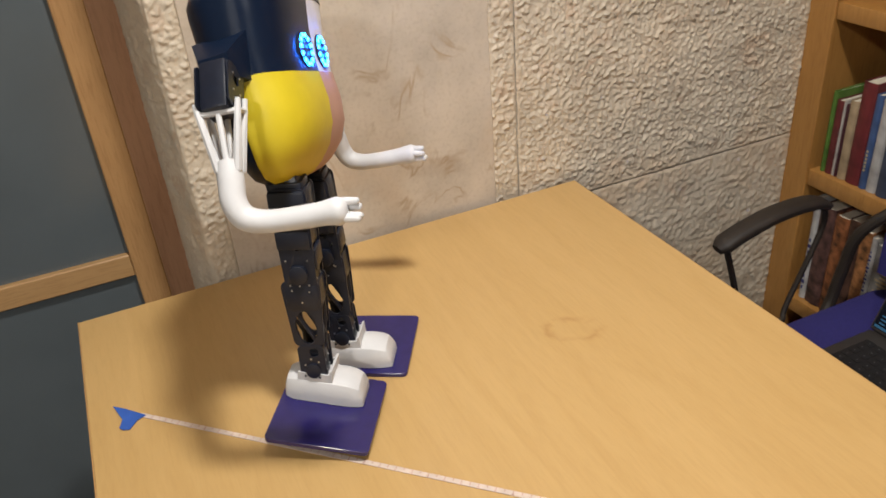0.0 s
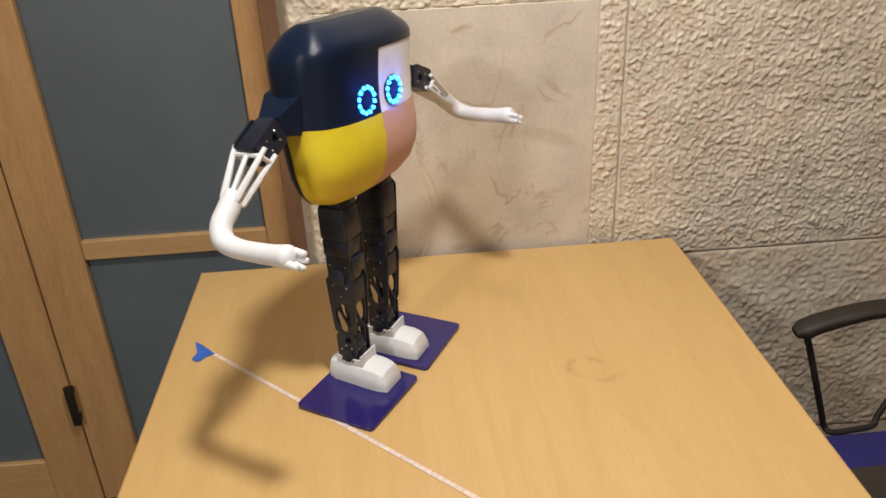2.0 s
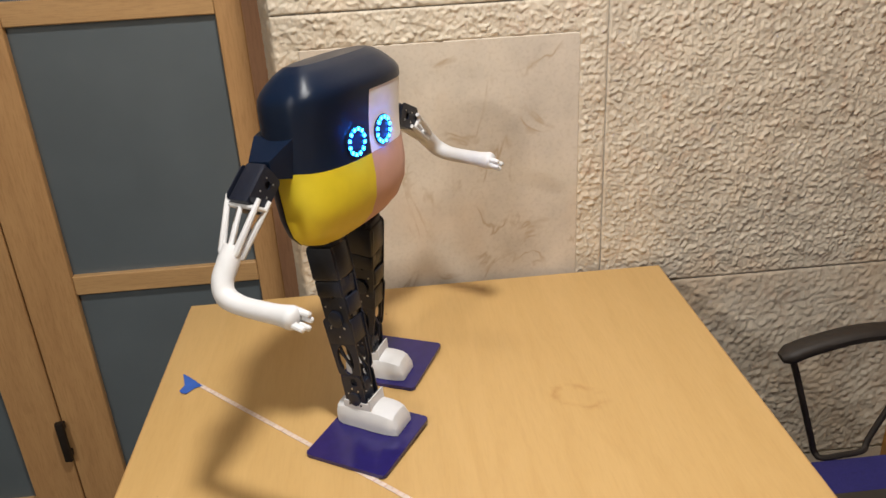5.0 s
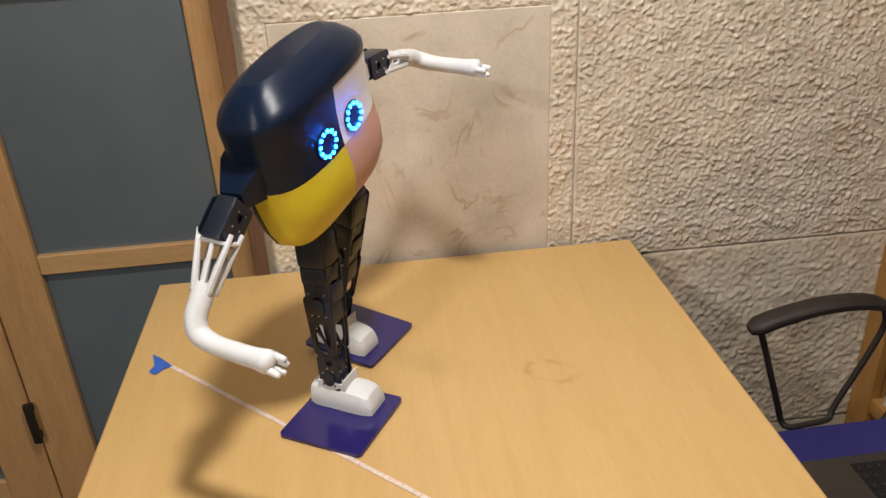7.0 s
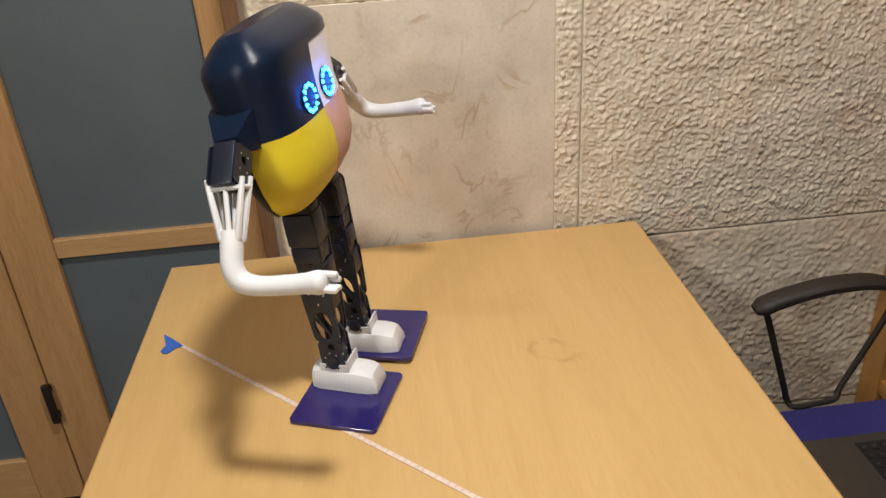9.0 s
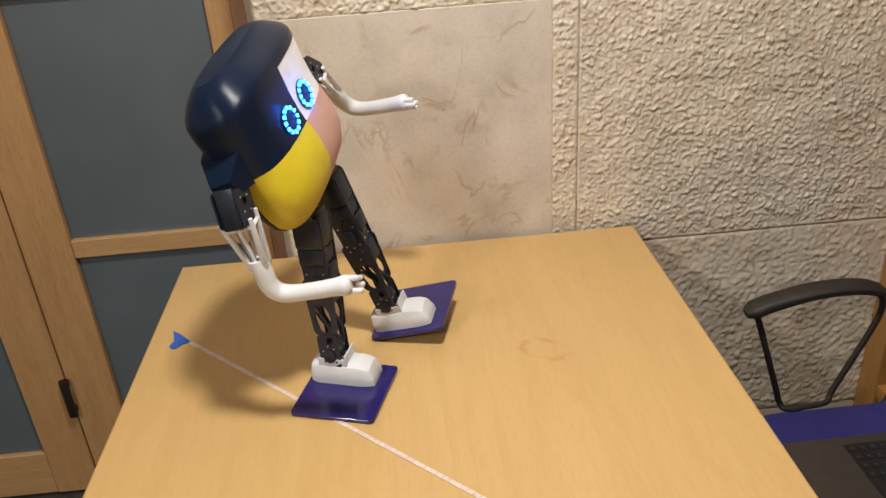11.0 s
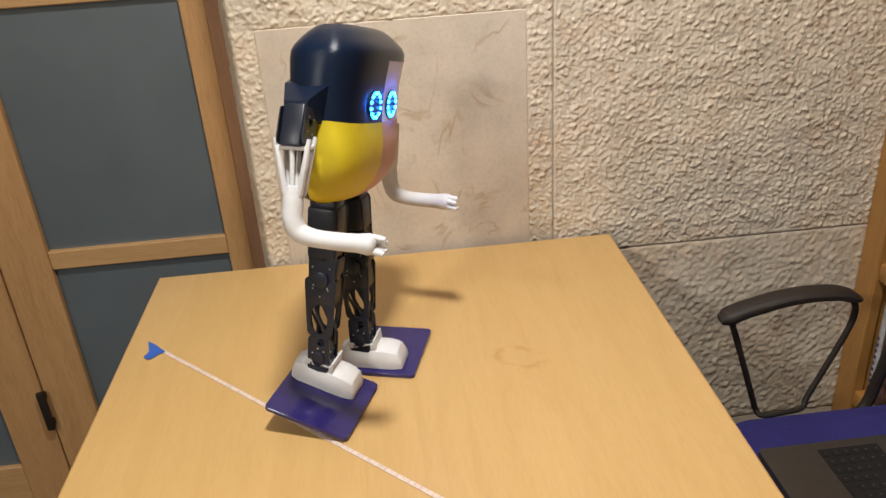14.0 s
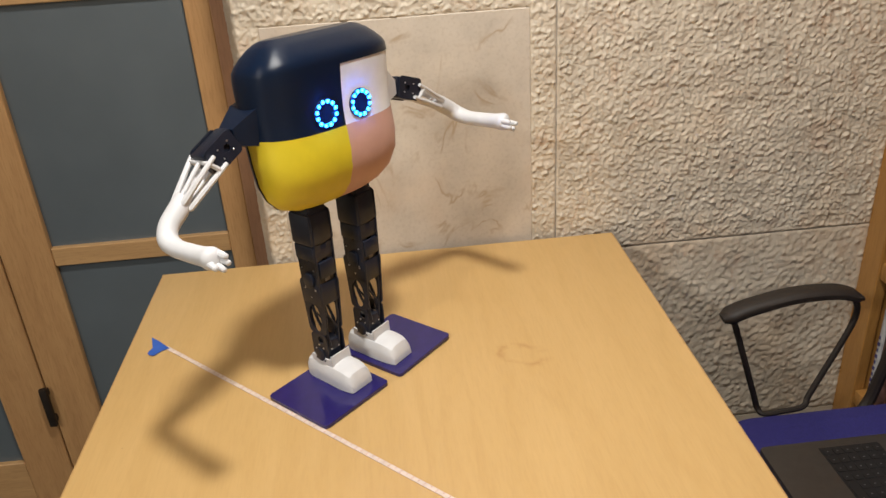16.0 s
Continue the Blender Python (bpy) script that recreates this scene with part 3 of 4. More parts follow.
# ---- chair with armrests ----
def build_chair():
    at = pose(0.82, -0.505, 0)
    chair = thing("office_chair", "blue upholstered office chair with black loop armrests beside the table", "chair", at=at)
    rings = []
    for z, g in ((0.415, 0.02), (0.420, 0.004), (0.440, 0.0), (0.458, 0.004), (0.466, 0.018), (0.468, 0.05)):
        rings.append([(x * (1 - g / 0.24), yy * (1 - g / 0.24), z - 0.006 * (x * x + yy * yy) / 0.06) for x, yy in rounded(0.48, 0.48, 0.07, 8)])
    part("seat", loft(bmesh.new(), rings), FABRIC, chair, "dark blue fabric seat cushion")
    part("seat_pan", slab(bmesh.new(), rounded(0.44, 0.44, 0.06, 6), 0.400, 0.414, 0.003), ARM_BLACK, chair)
    # backrest at the far end of the seat
    rings = []
    for k in range(9):
        z = 0.53 + 0.42 * k / 8
        half = 0.215 * (1 - 0.35 * abs(k / 8 - 0.45) ** 2.2)
        lean = 0.158 + 0.06 * k / 8
        ease = 0.6 if k in (0, 8) else 1.0
        rings.append([(lean + 0.025 * ease * math.sin(2 * math.pi * i / 20) + 0.05 * (math.cos(2 * math.pi * i / 20) ** 2) * -0.6, half * math.cos(2 * math.pi * i / 20), z) for i in range(20)])
    part("backrest", loft(bmesh.new(), rings), FABRIC, chair, "dark blue fabric backrest")
    bm = tube(bmesh.new(), curve([(0.06, 0.0, 0.395), (0.20, 0.0, 0.40), (0.262, 0.0, 0.46), (0.245, 0.0, 0.62)]), 0.017, 10)
    part("back_post", bm, ARM_BLACK, chair)
    bm = tube(bmesh.new(), curve([(-0.030, 0.205, 0.405), (0.040, 0.238, 0.415), (0.078, 0.252, 0.445), (0.092, 0.250, 0.520), (0.104, 0.236, 0.610), (0.150, 0.18, 0.680), (0.185, 0.10, 0.70)]), 0.0115, 10)
    part("back_brace", bm, ARM_BLACK, chair)
    for s in (1, -1):
        ya = 0.252 * s
        pad = curve([(-0.238, ya, 0.672), (-0.19, ya, 0.690), (-0.11, ya, 0.706), (-0.03, ya, 0.705), (0.020, ya, 0.688)], 6)
        bm = bmesh.new()
        rings = []
        for i, p in enumerate(pad):
            d = (pad[min(i + 1, len(pad) - 1)] - pad[max(i - 1, 0)]).normalized()
            up = Vector((0, 1, 0)).cross(d) * -1
            up = up if up.z > 0 else -up
            k = i / (len(pad) - 1)
            w = 0.021 * min(1, 0.55 + 6 * k, 0.5 + 6 * (1 - k))
            h = (0.0125 - 0.003 * k) * min(1, 0.6 + 6 * k, 0.45 + 6 * (1 - k))
            rings.append([p + Vector((0, w * c, 0)) + up * h * si for c, si in oval(2, 2, 14, power=2.8)])
        part("arm_pad", loft(bm, rings), ARM_BLACK, chair, "black moulded arm pad")
        bm = tube(bmesh.new(), curve([(-0.220, ya, 0.672), (-0.207, ya, 0.640), (-0.158, ya, 0.492), (-0.148, ya, 0.462), (-0.138, ya - 0.01 * s, 0.452), (-0.10, ya - 0.012 * s, 0.455),
                                      (-0.060, ya - 0.01 * s, 0.460), (-0.045, ya, 0.482), (0.005, ya, 0.610), (0.016, ya, 0.660), (0.006, ya, 0.690)], 5), 0.0058, 8)
        part("arm_loop", bm, ARM_BLACK, chair)
    bm = tube(bmesh.new(), [(0, 0, 0.10), (0, 0, 0.40)], 0.028, 14)
    part("gas_column", bm, ARM_BLACK, chair)
    for k in range(5):
        a = 2 * math.pi * k / 5 + 0.3
        bm = tube(bmesh.new(), [(0.02 * math.cos(a), 0.02 * math.sin(a), 0.105), (0.29 * math.cos(a), 0.29 * math.sin(a), 0.072)], [0.024, 0.014], 10)
        leg = part("base_leg", bm, ARM_BLACK, chair)
        c = Vector((0.285 * math.cos(a), 0.285 * math.sin(a), 0.027))
        t = Vector((-math.sin(a), math.cos(a), 0))
        part("castor", tube(bmesh.new(), [c - t * 0.022, c - t * 0.018, c + t * 0.018, c + t * 0.022], [0.020, 0.026, 0.026, 0.020], 16), ARM_BLACK, leg)


build_chair()


# ---- laptop on the chair ----
def build_laptop():
    at = pose(0.612, -0.385, 0.4695)
    lap = thing("laptop", "open grey aluminium laptop lying on the blue chair seat", "laptop", at=at)
    D, Wd, H = 0.240, 0.350, 0.0145
    part("base", slab(bmesh.new(), rounded(D, Wd, 0.010, 6, D / 2, -Wd / 2), 0.0, H, 0.0015), ALU, lap)
    part("keyboard_well", solid((0.098, -0.318, H + 0.0001), (0.205, -0.020, H + 0.0004)), KEY_BLACK, lap)
    part("trackpad", slab(bmesh.new(), rounded(0.088, 0.145, 0.004, 4, 0.052, -Wd / 2), H + 0.0001, H + 0.0004), ALU, lap)
    for r in range(6):
        x = 0.101 + r * 0.0178
        yy = -0.0235
        for k in range(14):
            w = 0.0158
            if r == 0 and k in (4, 5, 6, 7):
                if k > 4:
                    continue
                w = 0.0208 * 4 - 0.005
            if r == 5 and k == 0:
                w = 0.018
            bm = slab(bmesh.new(), rounded(0.0152, w, 0.002, 3, 0, 0), 0, 0.0012, 0.0003)
            ob = part("key", bm, KEY_BLACK, lap, at=pose(x + 0.0076, yy - w / 2, H + 0.0005))
            part("legend", solid((-0.0016, -0.0008 if w < 0.02 else -0.004, 0.00122), (0.0016, 0.0008 if w < 0.02 else 0.004, 0.00132)), LEGEND, ob, smooth=None)
            yy -= 0.0208 if w < 0.02 else 0.0208 * 4
    hinge = pose(D - 0.008, 0, H) @ pose(0, 0, 0, 0, 22, 0)
    lid = part("lid", solid((0.000, -Wd, 0.004), (0.007, 0, 0.236), 0.002), ALU, lap, at=hinge)
    part("display", solid((-0.0006, -Wd + 0.004, 0.010), (-0.0001, -0.004, 0.232)), SCREEN, lid, "dark screen with blue text")
    bm = bmesh.new()
    rnd = random.Random(4)
    for k in range(26):
        z = 0.020 + k * 0.0072
        y0 = -0.012
        while y0 > -Wd + 0.06:
            w = rnd.uniform(0.006, 0.03)
            if rnd.random() < 0.7:
                box(bm, (-0.0010, y0 - w, z), (-0.0008, y0, z + 0.0030))
            y0 -= w + 0.004
    tagged(part("screen_lines", bm, SCREEN_TEXT, lid, smooth=None), kind="stuff")
    part("screen_bar", solid((-0.0010, -Wd + 0.006, 0.0115), (-0.0008, -0.006, 0.0165)), SCREEN_TEXT, lid, smooth=None)


build_laptop()


# ---- the walking robot ----
robot = thing("walking_robot", "walking robot with four-coloured shell, blue ring eyes and white arms", "robot")
NA = 56
PROFILE = [(0.0037, 0.0004, 0.0235, 0.0458), (0.0068, -0.0093, 0.0342, 0.0666), (0.0152, -0.0181, 0.0470, 0.0884), (0.0308, -0.0240, 0.0626, 0.1040),
           (0.0537, -0.0270, 0.0739, 0.1134), (0.0808, -0.0279, 0.0778, 0.1165), (0.1100, -0.0289, 0.0768, 0.1165), (0.1322, -0.0289, 0.0773, 0.1175),
           (0.1604, -0.0299, 0.0812, 0.1186), (0.1927, -0.0299, 0.0881, 0.1186), (0.2028, -0.0289, 0.0895, 0.1170), (0.2103, -0.0250, 0.0871, 0.1123),
           (0.2189, -0.0167, 0.0797, 0.1040), (0.2275, -0.0064, 0.0709, 0.0936), (0.2335, 0.0034, 0.0626, 0.0832), (0.2360, 0.0112, 0.0558, 0.0749)]


def shell_point(z, a, grow=0.0):
    """A point of the body's skin at height z, at angle a round it (0 is the front)."""
    zs = [p[0] for p in PROFILE]
    xb, xf, hw = (float(np.interp(z, zs, [p[i] for p in PROFILE])) for i in (1, 2, 3))
    c, s = math.cos(a), math.sin(a)
    k = 3.0 if c > 0 else 2.3
    cx, hx = (xb + xf) / 2, (xf - xb) / 2
    return Vector((cx + (hx + grow) * math.copysign(abs(c) ** (2 / k), c), (hw + grow) * math.copysign(abs(s) ** (2 / k), s), z))


def shell_normal(z, a):
    """The skin's outward direction, eased over a few millimetres."""
    lo, hi = PROFILE[0][0], PROFILE[-1][0]
    across = shell_point(z, a + 0.03) - shell_point(z, a - 0.03)
    up = shell_point(min(hi, z + 0.005), a) - shell_point(max(lo, z - 0.005), a)
    n = across.cross(up)
    return n.normalized() if n.length > 1e-9 else Vector((0, 0, 1))


def seam_lift(z, a):
    """How far the colour seam round the belly rises towards the flanks."""
    rise = 0.006 if a < 0 else 0.003
    return rise * min(1.0, abs(math.degrees(a)) / 72) ** 1.6 * max(0.0, 1 - abs(z - MID) / 0.06)


def shell_piece(z0, z1, a0, a1, grow=0.0, close_top=False, lifted=False):
    """A field of the body's skin between two heights and two angles (degrees), with thickness."""
    zs = sorted({z0, z1, *[p[0] for p in PROFILE if z0 < p[0] < z1]})
    fine = []
    for a, b in zip(zs, zs[1:]):
        fine += [a + (b - a) * k / 2 for k in range(2)]
    zs = fine + [z1]
    n = max(4, int((a1 - a0) / 360 * NA * 1.4))
    angs = [radians(a0 + (a1 - a0) * i / n) for i in range(n + 1)]
    full = a1 - a0 >= 359.9
    bm = bmesh.new()
    facing = bm.verts.layers.float_vector.new("facing")

    def put(z, a, inset, normal=None):
        zz = z + (seam_lift(z, a) if lifted else 0.0)
        v = bm.verts.new(shell_point(zz, a, grow - inset))
        v[facing] = normal or shell_normal(zz, a)
        return v

    rows = [[put(z, a, 0.0) for a in (angs[:-1] if full else angs)] for z in zs]
    m = len(rows[0])
    for r, q in zip(rows, rows[1:]):
        for i in range(m if full else m - 1):
            bm.faces.new((r[i], r[(i + 1) % m], q[(i + 1) % m], q[i]))
    if close_top:
        up = Vector((0, 0, 1))
        lid, under = ([put(zs[-1] - d, a, 0.0005, up) for a in angs[:-1]] for d in (-0.0001, 0.0015))
        bm.faces.new(lid)
        bm.faces.new(under[::-1])
        for i in range(m):
            bm.faces.new((under[i], under[(i + 1) % m], lid[(i + 1) % m], lid[i]))
    if not full:
        inner = [[put(z, a, 0.004) for a in angs] for z in zs]
        for r, q in ((rows[0], inner[0]), (inner[-1], rows[-1])):
            for i in range(m - 1):
                bm.faces.new((r[i], q[i], q[i + 1], r[i + 1]))
        for i in (0, m - 1):
            for r, q, u, w in zip(rows, rows[1:], inner, inner[1:]):
                bm.faces.new((r[i], q[i], w[i], u[i]))
    return bm


def shell_part(name, bm, material, label):
    ob = part(name, bm, material, robot, label, smooth=180)
    me = ob.data
    me.normals_split_custom_set_from_vertices([d.vector for d in me.attributes["facing"].data])
    return ob


SEAM, SIDE, BASE, MID, TOP, CROWN = 0.0, 98.0, 0.0037, 0.1115, 0.1927, 0.2360
shell_part("back_shell", shell_piece(BASE, MID + 0.02, SIDE, 360 - SIDE, 0.0018), NAVY, "dark navy printed back shell")
shell_part("nape_shell", shell_piece(MID + 0.02, TOP, SIDE, 360 - SIDE), NAVY, "dark navy back of the head")
shell_part("head_cap", shell_piece(TOP, CROWN, 0, 360, close_top=True), NAVY, "dark navy domed head with a flat top")
shell_part("brow_panel", shell_piece(MID, TOP, -SIDE, SEAM, lifted=True), NAVY, "dark navy upper face")
shell_part("face_panel", shell_piece(MID, TOP, SEAM, SIDE, -0.0008, lifted=True), FACE_WHITE, "white upper face")
shell_part("belly_panel", shell_piece(BASE, MID, -SIDE, SEAM, 0.0003, lifted=True), YELLOW, "glossy yellow lower half of the belly")
shell_part("cheek_panel", shell_piece(BASE, MID, SEAM, SIDE, 0.0002, lifted=True), PINK, "dull pink lower half of the belly")
part("belly_floor", slab(bmesh.new(), [(p.x, p.y) for p in (shell_point(BASE + 0.0005, 2 * math.pi * k / 40, -0.001) for k in range(40))], BASE - 0.0005, BASE + 0.0020), BLACK, robot)

# ring eyes: a dark ring board with twelve blue lights
for s in (-1, 1):
    zc, yc = 0.1349, s * 0.0311
    best = min((abs(shell_point(zc, s * k / 200).y - yc), k) for k in range(200))
    c = shell_point(zc, s * best[1] / 200)
    tx = (shell_point(zc, s * best[1] / 200 + 0.05) - shell_point(zc, s * best[1] / 200 - 0.05)).normalized()
    tz = (shell_point(zc + 0.012, s * best[1] / 200) - shell_point(zc - 0.012, s * best[1] / 200)).normalized()
    nn = tx.cross(tz).normalized()
    nn = nn if nn.x > 0 else -nn
    tx = tz.cross(nn)
    at = Matrix((tx, tz, nn)).transposed().to_4x4()
    at.translation = c + nn * 0.0012
    bm = bmesh.new()
    rings = [[(r * math.cos(2 * math.pi * k / 36), r * math.sin(2 * math.pi * k / 36), z) for k in range(36)] for r, z in ((0.0195, -0.002), (0.0195, 0.0010), (0.0125, 0.0010), (0.0125, -0.002))]
    eye = part("eye_ring", loft(bm, rings, caps=False), BLACK, robot, "dark ring with twelve glowing blue lights", at=at)
    part("eye_board", slab(bmesh.new(), [(0.0126 * math.cos(2 * math.pi * k / 32), 0.0126 * math.sin(2 * math.pi * k / 32)) for k in range(32)], -0.002, 0.0002), NAVY, eye)
    for k in range(12):
        a = 2 * math.pi * (k + 0.5) / 12
        part("led", slab(bmesh.new(), rounded(0.0040, 0.0040, 0.0010, 3), 0.0011, 0.0026, 0.0004), LED, eye, at=pose(0.0160 * math.cos(a), 0.0160 * math.sin(a), 0, 0, 0, math.degrees(a)))


screw_meshes = {}


def screws(name, parent, places, normal="y", material=None, r=0.0012, h=0.0008, base=None):
    """Single round-headed screws at the given places, all on one mesh."""
    material = material or STEEL
    if (name, r) not in screw_meshes:
        bm = tube(bmesh.new(), [(0, -h, 0), (0, h * 0.5, 0), (0, h, 0)], [r, r, r * 0.7], 8)
        screw_meshes[(name, r)] = mesh(name, bm, material, 35)
    turn = pose(0, 0, 0, 0, 0, -90) if normal == "x" else pose(0, 0, 0)
    for p in places:
        ob = new(name, screw_meshes[(name, r)])
        ob.parent = parent
        ob.matrix_basis = (base or Matrix()) @ Matrix.Translation(p) @ turn


def build_arm(s):
    """One arm in its shoulder's space: servo, open cage, forearm and fingers; s is -1 for the robot's right."""
    o = Vector((SHOULDER_X, s * SHOULDER_Y, SHOULDER_Z))
    def pt(x, yy, z):
        return Vector((x, s * yy, z)) - o
    axis = (pt(0.02, 0.178, 0.108) - pt(0.02, 0.122, 0.155)).normalized()
    side = Vector((1, 0, 0))
    thick = axis.cross(side).normalized()
    def frame_at(p):
        m = Matrix((side, thick, -axis)).transposed().to_4x4()
        m.translation = p
        return m
    bm = solid((-0.0140, -0.0155, -0.026), (0.0140, 0.0155, 0.026), 0.003, frame_at(pt(0.021, 0.161, 0.115)), 2)
    arm = part("arm", bm, BLACK, robot, "black servo upper arm with a white printed forearm")
    m = frame_at(pt(0.021, 0.161, 0.115))
    for sx in (-1, 1):
        bm = holed(bmesh.new(), rounded(0.034, 0.046, 0.006, 5), rounded(0.010, 0.010, 0.0045, 5, 0, 0.006), -0.0008, 0.0008)
        for v in bm.verts:
            v.co = m @ Vector((sx * (0.0166 + v.co.y), v.co.x, v.co.z))
        part("servo_bracket", bm, BLACK, arm)
    screws("screw", arm, [(sx * 0.0176, dy, dz) for sx in (-1, 1) for dy in (-0.007, 0.007) for dz in (-0.006, 0.012)], "x", base=m)
    # open cage: two ears, a top bar and three tapering struts on each face
    top = [pt(0.0025, 0.187, 0.104), pt(0.0405, 0.184, 0.101), pt(0.0390, 0.167, 0.092), pt(0.0040, 0.170, 0.095)]
    low = [pt(0.0135, 0.218, 0.058), pt(0.0315, 0.2165, 0.056), pt(0.0305, 0.207, 0.049), pt(0.0145, 0.2085, 0.051)]
    bm = bmesh.new()
    for a, b in zip(top, low):
        tube(bm, [a - (b - a) * 0.20, a, b, b + (b - a) * 0.05], [0.0028, 0.0034, 0.0046, 0.0030], 8)
    for k in (0, 2):
        tube(bm, [(top[k] + top[k + 1]) / 2, (low[k] + low[k + 1]) / 2], 0.0030, 8)
    for a, b in zip(top, top[1:] + top[:1]):
        tube(bm, [a, b], 0.0030, 8)
    part("forearm_cage", bm, WHITE, arm, "white open strut cage")
    path = curve([pt(0.022, 0.2085, 0.0625), pt(0.0215, 0.2200, 0.0455), pt(0.0215, 0.2320, 0.0295), pt(0.0285, 0.2380, 0.0150), pt(0.047, 0.2385, 0.0070), pt(0.081, 0.2375, 0.0035), pt(0.112, 0.2362, 0.0020), pt(0.1255, 0.2360, 0.0005)], 5)
    n = len(path) - 1
    rad = [float(np.interp(i / n, (0, 0.12, 0.30, 0.45, 0.62, 0.80, 0.89, 0.96, 1.0), (0.0110, 0.0130, 0.0125, 0.0125, 0.0110, 0.0116, 0.0138, 0.0122, 0.0075))) for i in range(n + 1)]
    fore = part("forearm", tube(bmesh.new(), path, rad, 18), WHITE, arm, "white printed bent forearm", smooth=60)
    for dy, dz in ((-0.006, 0.006), (-0.0085, -0.001), (-0.003, -0.0075), (0.006, -0.005)):
        b0 = pt(0.1220, 0.2360, 0.0015) + Vector((0, dy * s, dz))
        b1 = b0 + Vector((0.0140, dy * 0.1 * s, -0.003 + dz * 0.1))
        part("finger", tube(bmesh.new(), [b0, (b0 + b1) / 2, b1, b1 + (b1 - b0) * 0.10], [0.0044, 0.0040, 0.0034, 0.0014], 10), WHITE, fore)
    return arm


arm_right, arm_left = build_arm(-1), build_arm(1)

# shoulder fairings on the body's flanks
for s in (-1, 1):
    rings = []
    for yy, sec in ((0.086, ((-0.014, 0.168), (0.058, 0.168), (0.056, 0.158), (0.046, 0.112), (-0.016, 0.104))),
                    (0.112, ((-0.010, 0.163), (0.052, 0.163), (0.050, 0.153), (0.041, 0.112), (-0.012, 0.108))),
                    (0.130, ((-0.002, 0.152), (0.043, 0.152), (0.042, 0.145), (0.037, 0.117), (-0.004, 0.115))),
                    (0.146, ((0.005, 0.142), (0.036, 0.142), (0.036, 0.138), (0.0345, 0.121), (0.005, 0.121)))):
        rings.append([Vector((x, s * (yy if s < 0 else 0.092 + (yy - 0.086) * 0.86), z)) for x, z in sec])
    part("shoulder_fairing", loft(bmesh.new(), rings), NAVY if s < 0 else WHITE, robot, "faceted navy shoulder" if s < 0 else "white shoulder", smooth=12)


def slim(bm):
    """Narrows a leg piece to the leg's true breadth."""
    for v in bm.verts:
        kx, ky = (1.02, 0.82) if v.co.z > -0.06 else (0.90, 0.79)
        v.co.x, v.co.y = v.co.x * kx, v.co.y * ky
    return bm


def slim_at(places):
    return [(x * (1.02 if z > -0.06 else 0.90), y * (0.82 if z > -0.06 else 0.79), z) for x, y, z in places]


def build_thigh(s):
    bm = solid((-0.017, -0.0185, -0.040), (0.019, 0.0185, 0.020), 0.003, segments=2)
    thigh = part("thigh", slim(bm), BLACK, robot, "black servo thigh with side brackets")
    part("hip_cover", slim(solid((-0.0205, -0.0262, -0.036), (0.0220, 0.0262, 0.012), 0.005, segments=2)), BLACK, thigh)
    part("thigh_cover", slim(solid((-0.0190, -0.0240, -0.060), (0.0200, 0.0240, -0.0365), 0.0025, segments=2)), BLACK, thigh)
    part("knee_guard", slim(solid((0.0200, -0.0180, -0.088), (0.0262, 0.0180, -0.062), 0.003, segments=2)), BLACK, thigh)
    for sy in (-1, 1):
        part("horn_disc", slim(tube(bmesh.new(), [(0.001, sy * 0.0222, -0.092), (0.001, sy * 0.0262, -0.092), (0.001, sy * 0.0270, -0.092)], [0.0120, 0.0120, 0.0105], 18)), BLACK, thigh)
    part("knee_servo", slim(solid((-0.016, -0.0165, -0.114), (0.017, 0.0165, -0.070), 0.0025, segments=2)), BLACK, thigh)
    for sy in (-1, 1):
        bm = bmesh.new()
        holed(bm, rounded(0.042, 0.128, 0.009, 6, 0.002, -0.050), oval(0.010, 0.014, 24, 0.004, -0.055, 2.2), sy * 0.0205 - 0.0014, sy * 0.0205 + 0.0014)
        part("side_bracket", slim(bm), BLACK, thigh)
        bm = holed(bmesh.new(), rounded(0.020, 0.022, 0.004, 6, 0.001, -0.092), rounded(0.006, 0.006, 0.0025, 6, 0.001, -0.092), sy * 0.0225 - 0.0012, sy * 0.0225 + 0.0012)
        part("servo_horn", slim(bm), BLACK, thigh)
    for sx, x in ((-1, -0.0175), (1, 0.0195)):
        bm = bmesh.new()
        for y in (-0.0125, 0.0125):
            box(bm, (x - 0.0012, y - 0.0060, -0.074), (x + 0.0012, y + 0.0060, -0.036))
        box(bm, (x - 0.0012, -0.016, -0.108), (x + 0.0012, 0.016, -0.0745))
        part("web_bracket", slim(bm), BLACK, thigh)
    screws("screw", thigh, slim_at([(dx, sy * 0.0226, dz) for sy in (-1, 1) for dx, dz in ((-0.010, -0.006), (0.012, -0.010), (0.001, -0.022), (-0.013, -0.074), (0.015, -0.074), (-0.012, -0.106), (0.013, -0.106))]))
    screws("screw", thigh, slim_at([(0.0200, dy, dz) for dy in (-0.010, 0.010) for dz in (-0.006, -0.032)]), "x")
    screws("screw", thigh, slim_at([(0.0212, dy, dz) for dy in (-0.010, 0.010) for dz in (-0.080, -0.102)]), "x")
    part("knee_cap", slim(solid((0.0205, -0.006, -0.094), (0.0225, 0.006, -0.088), 0.0006, segments=1)), STEEL_DULL, thigh)
    return thigh


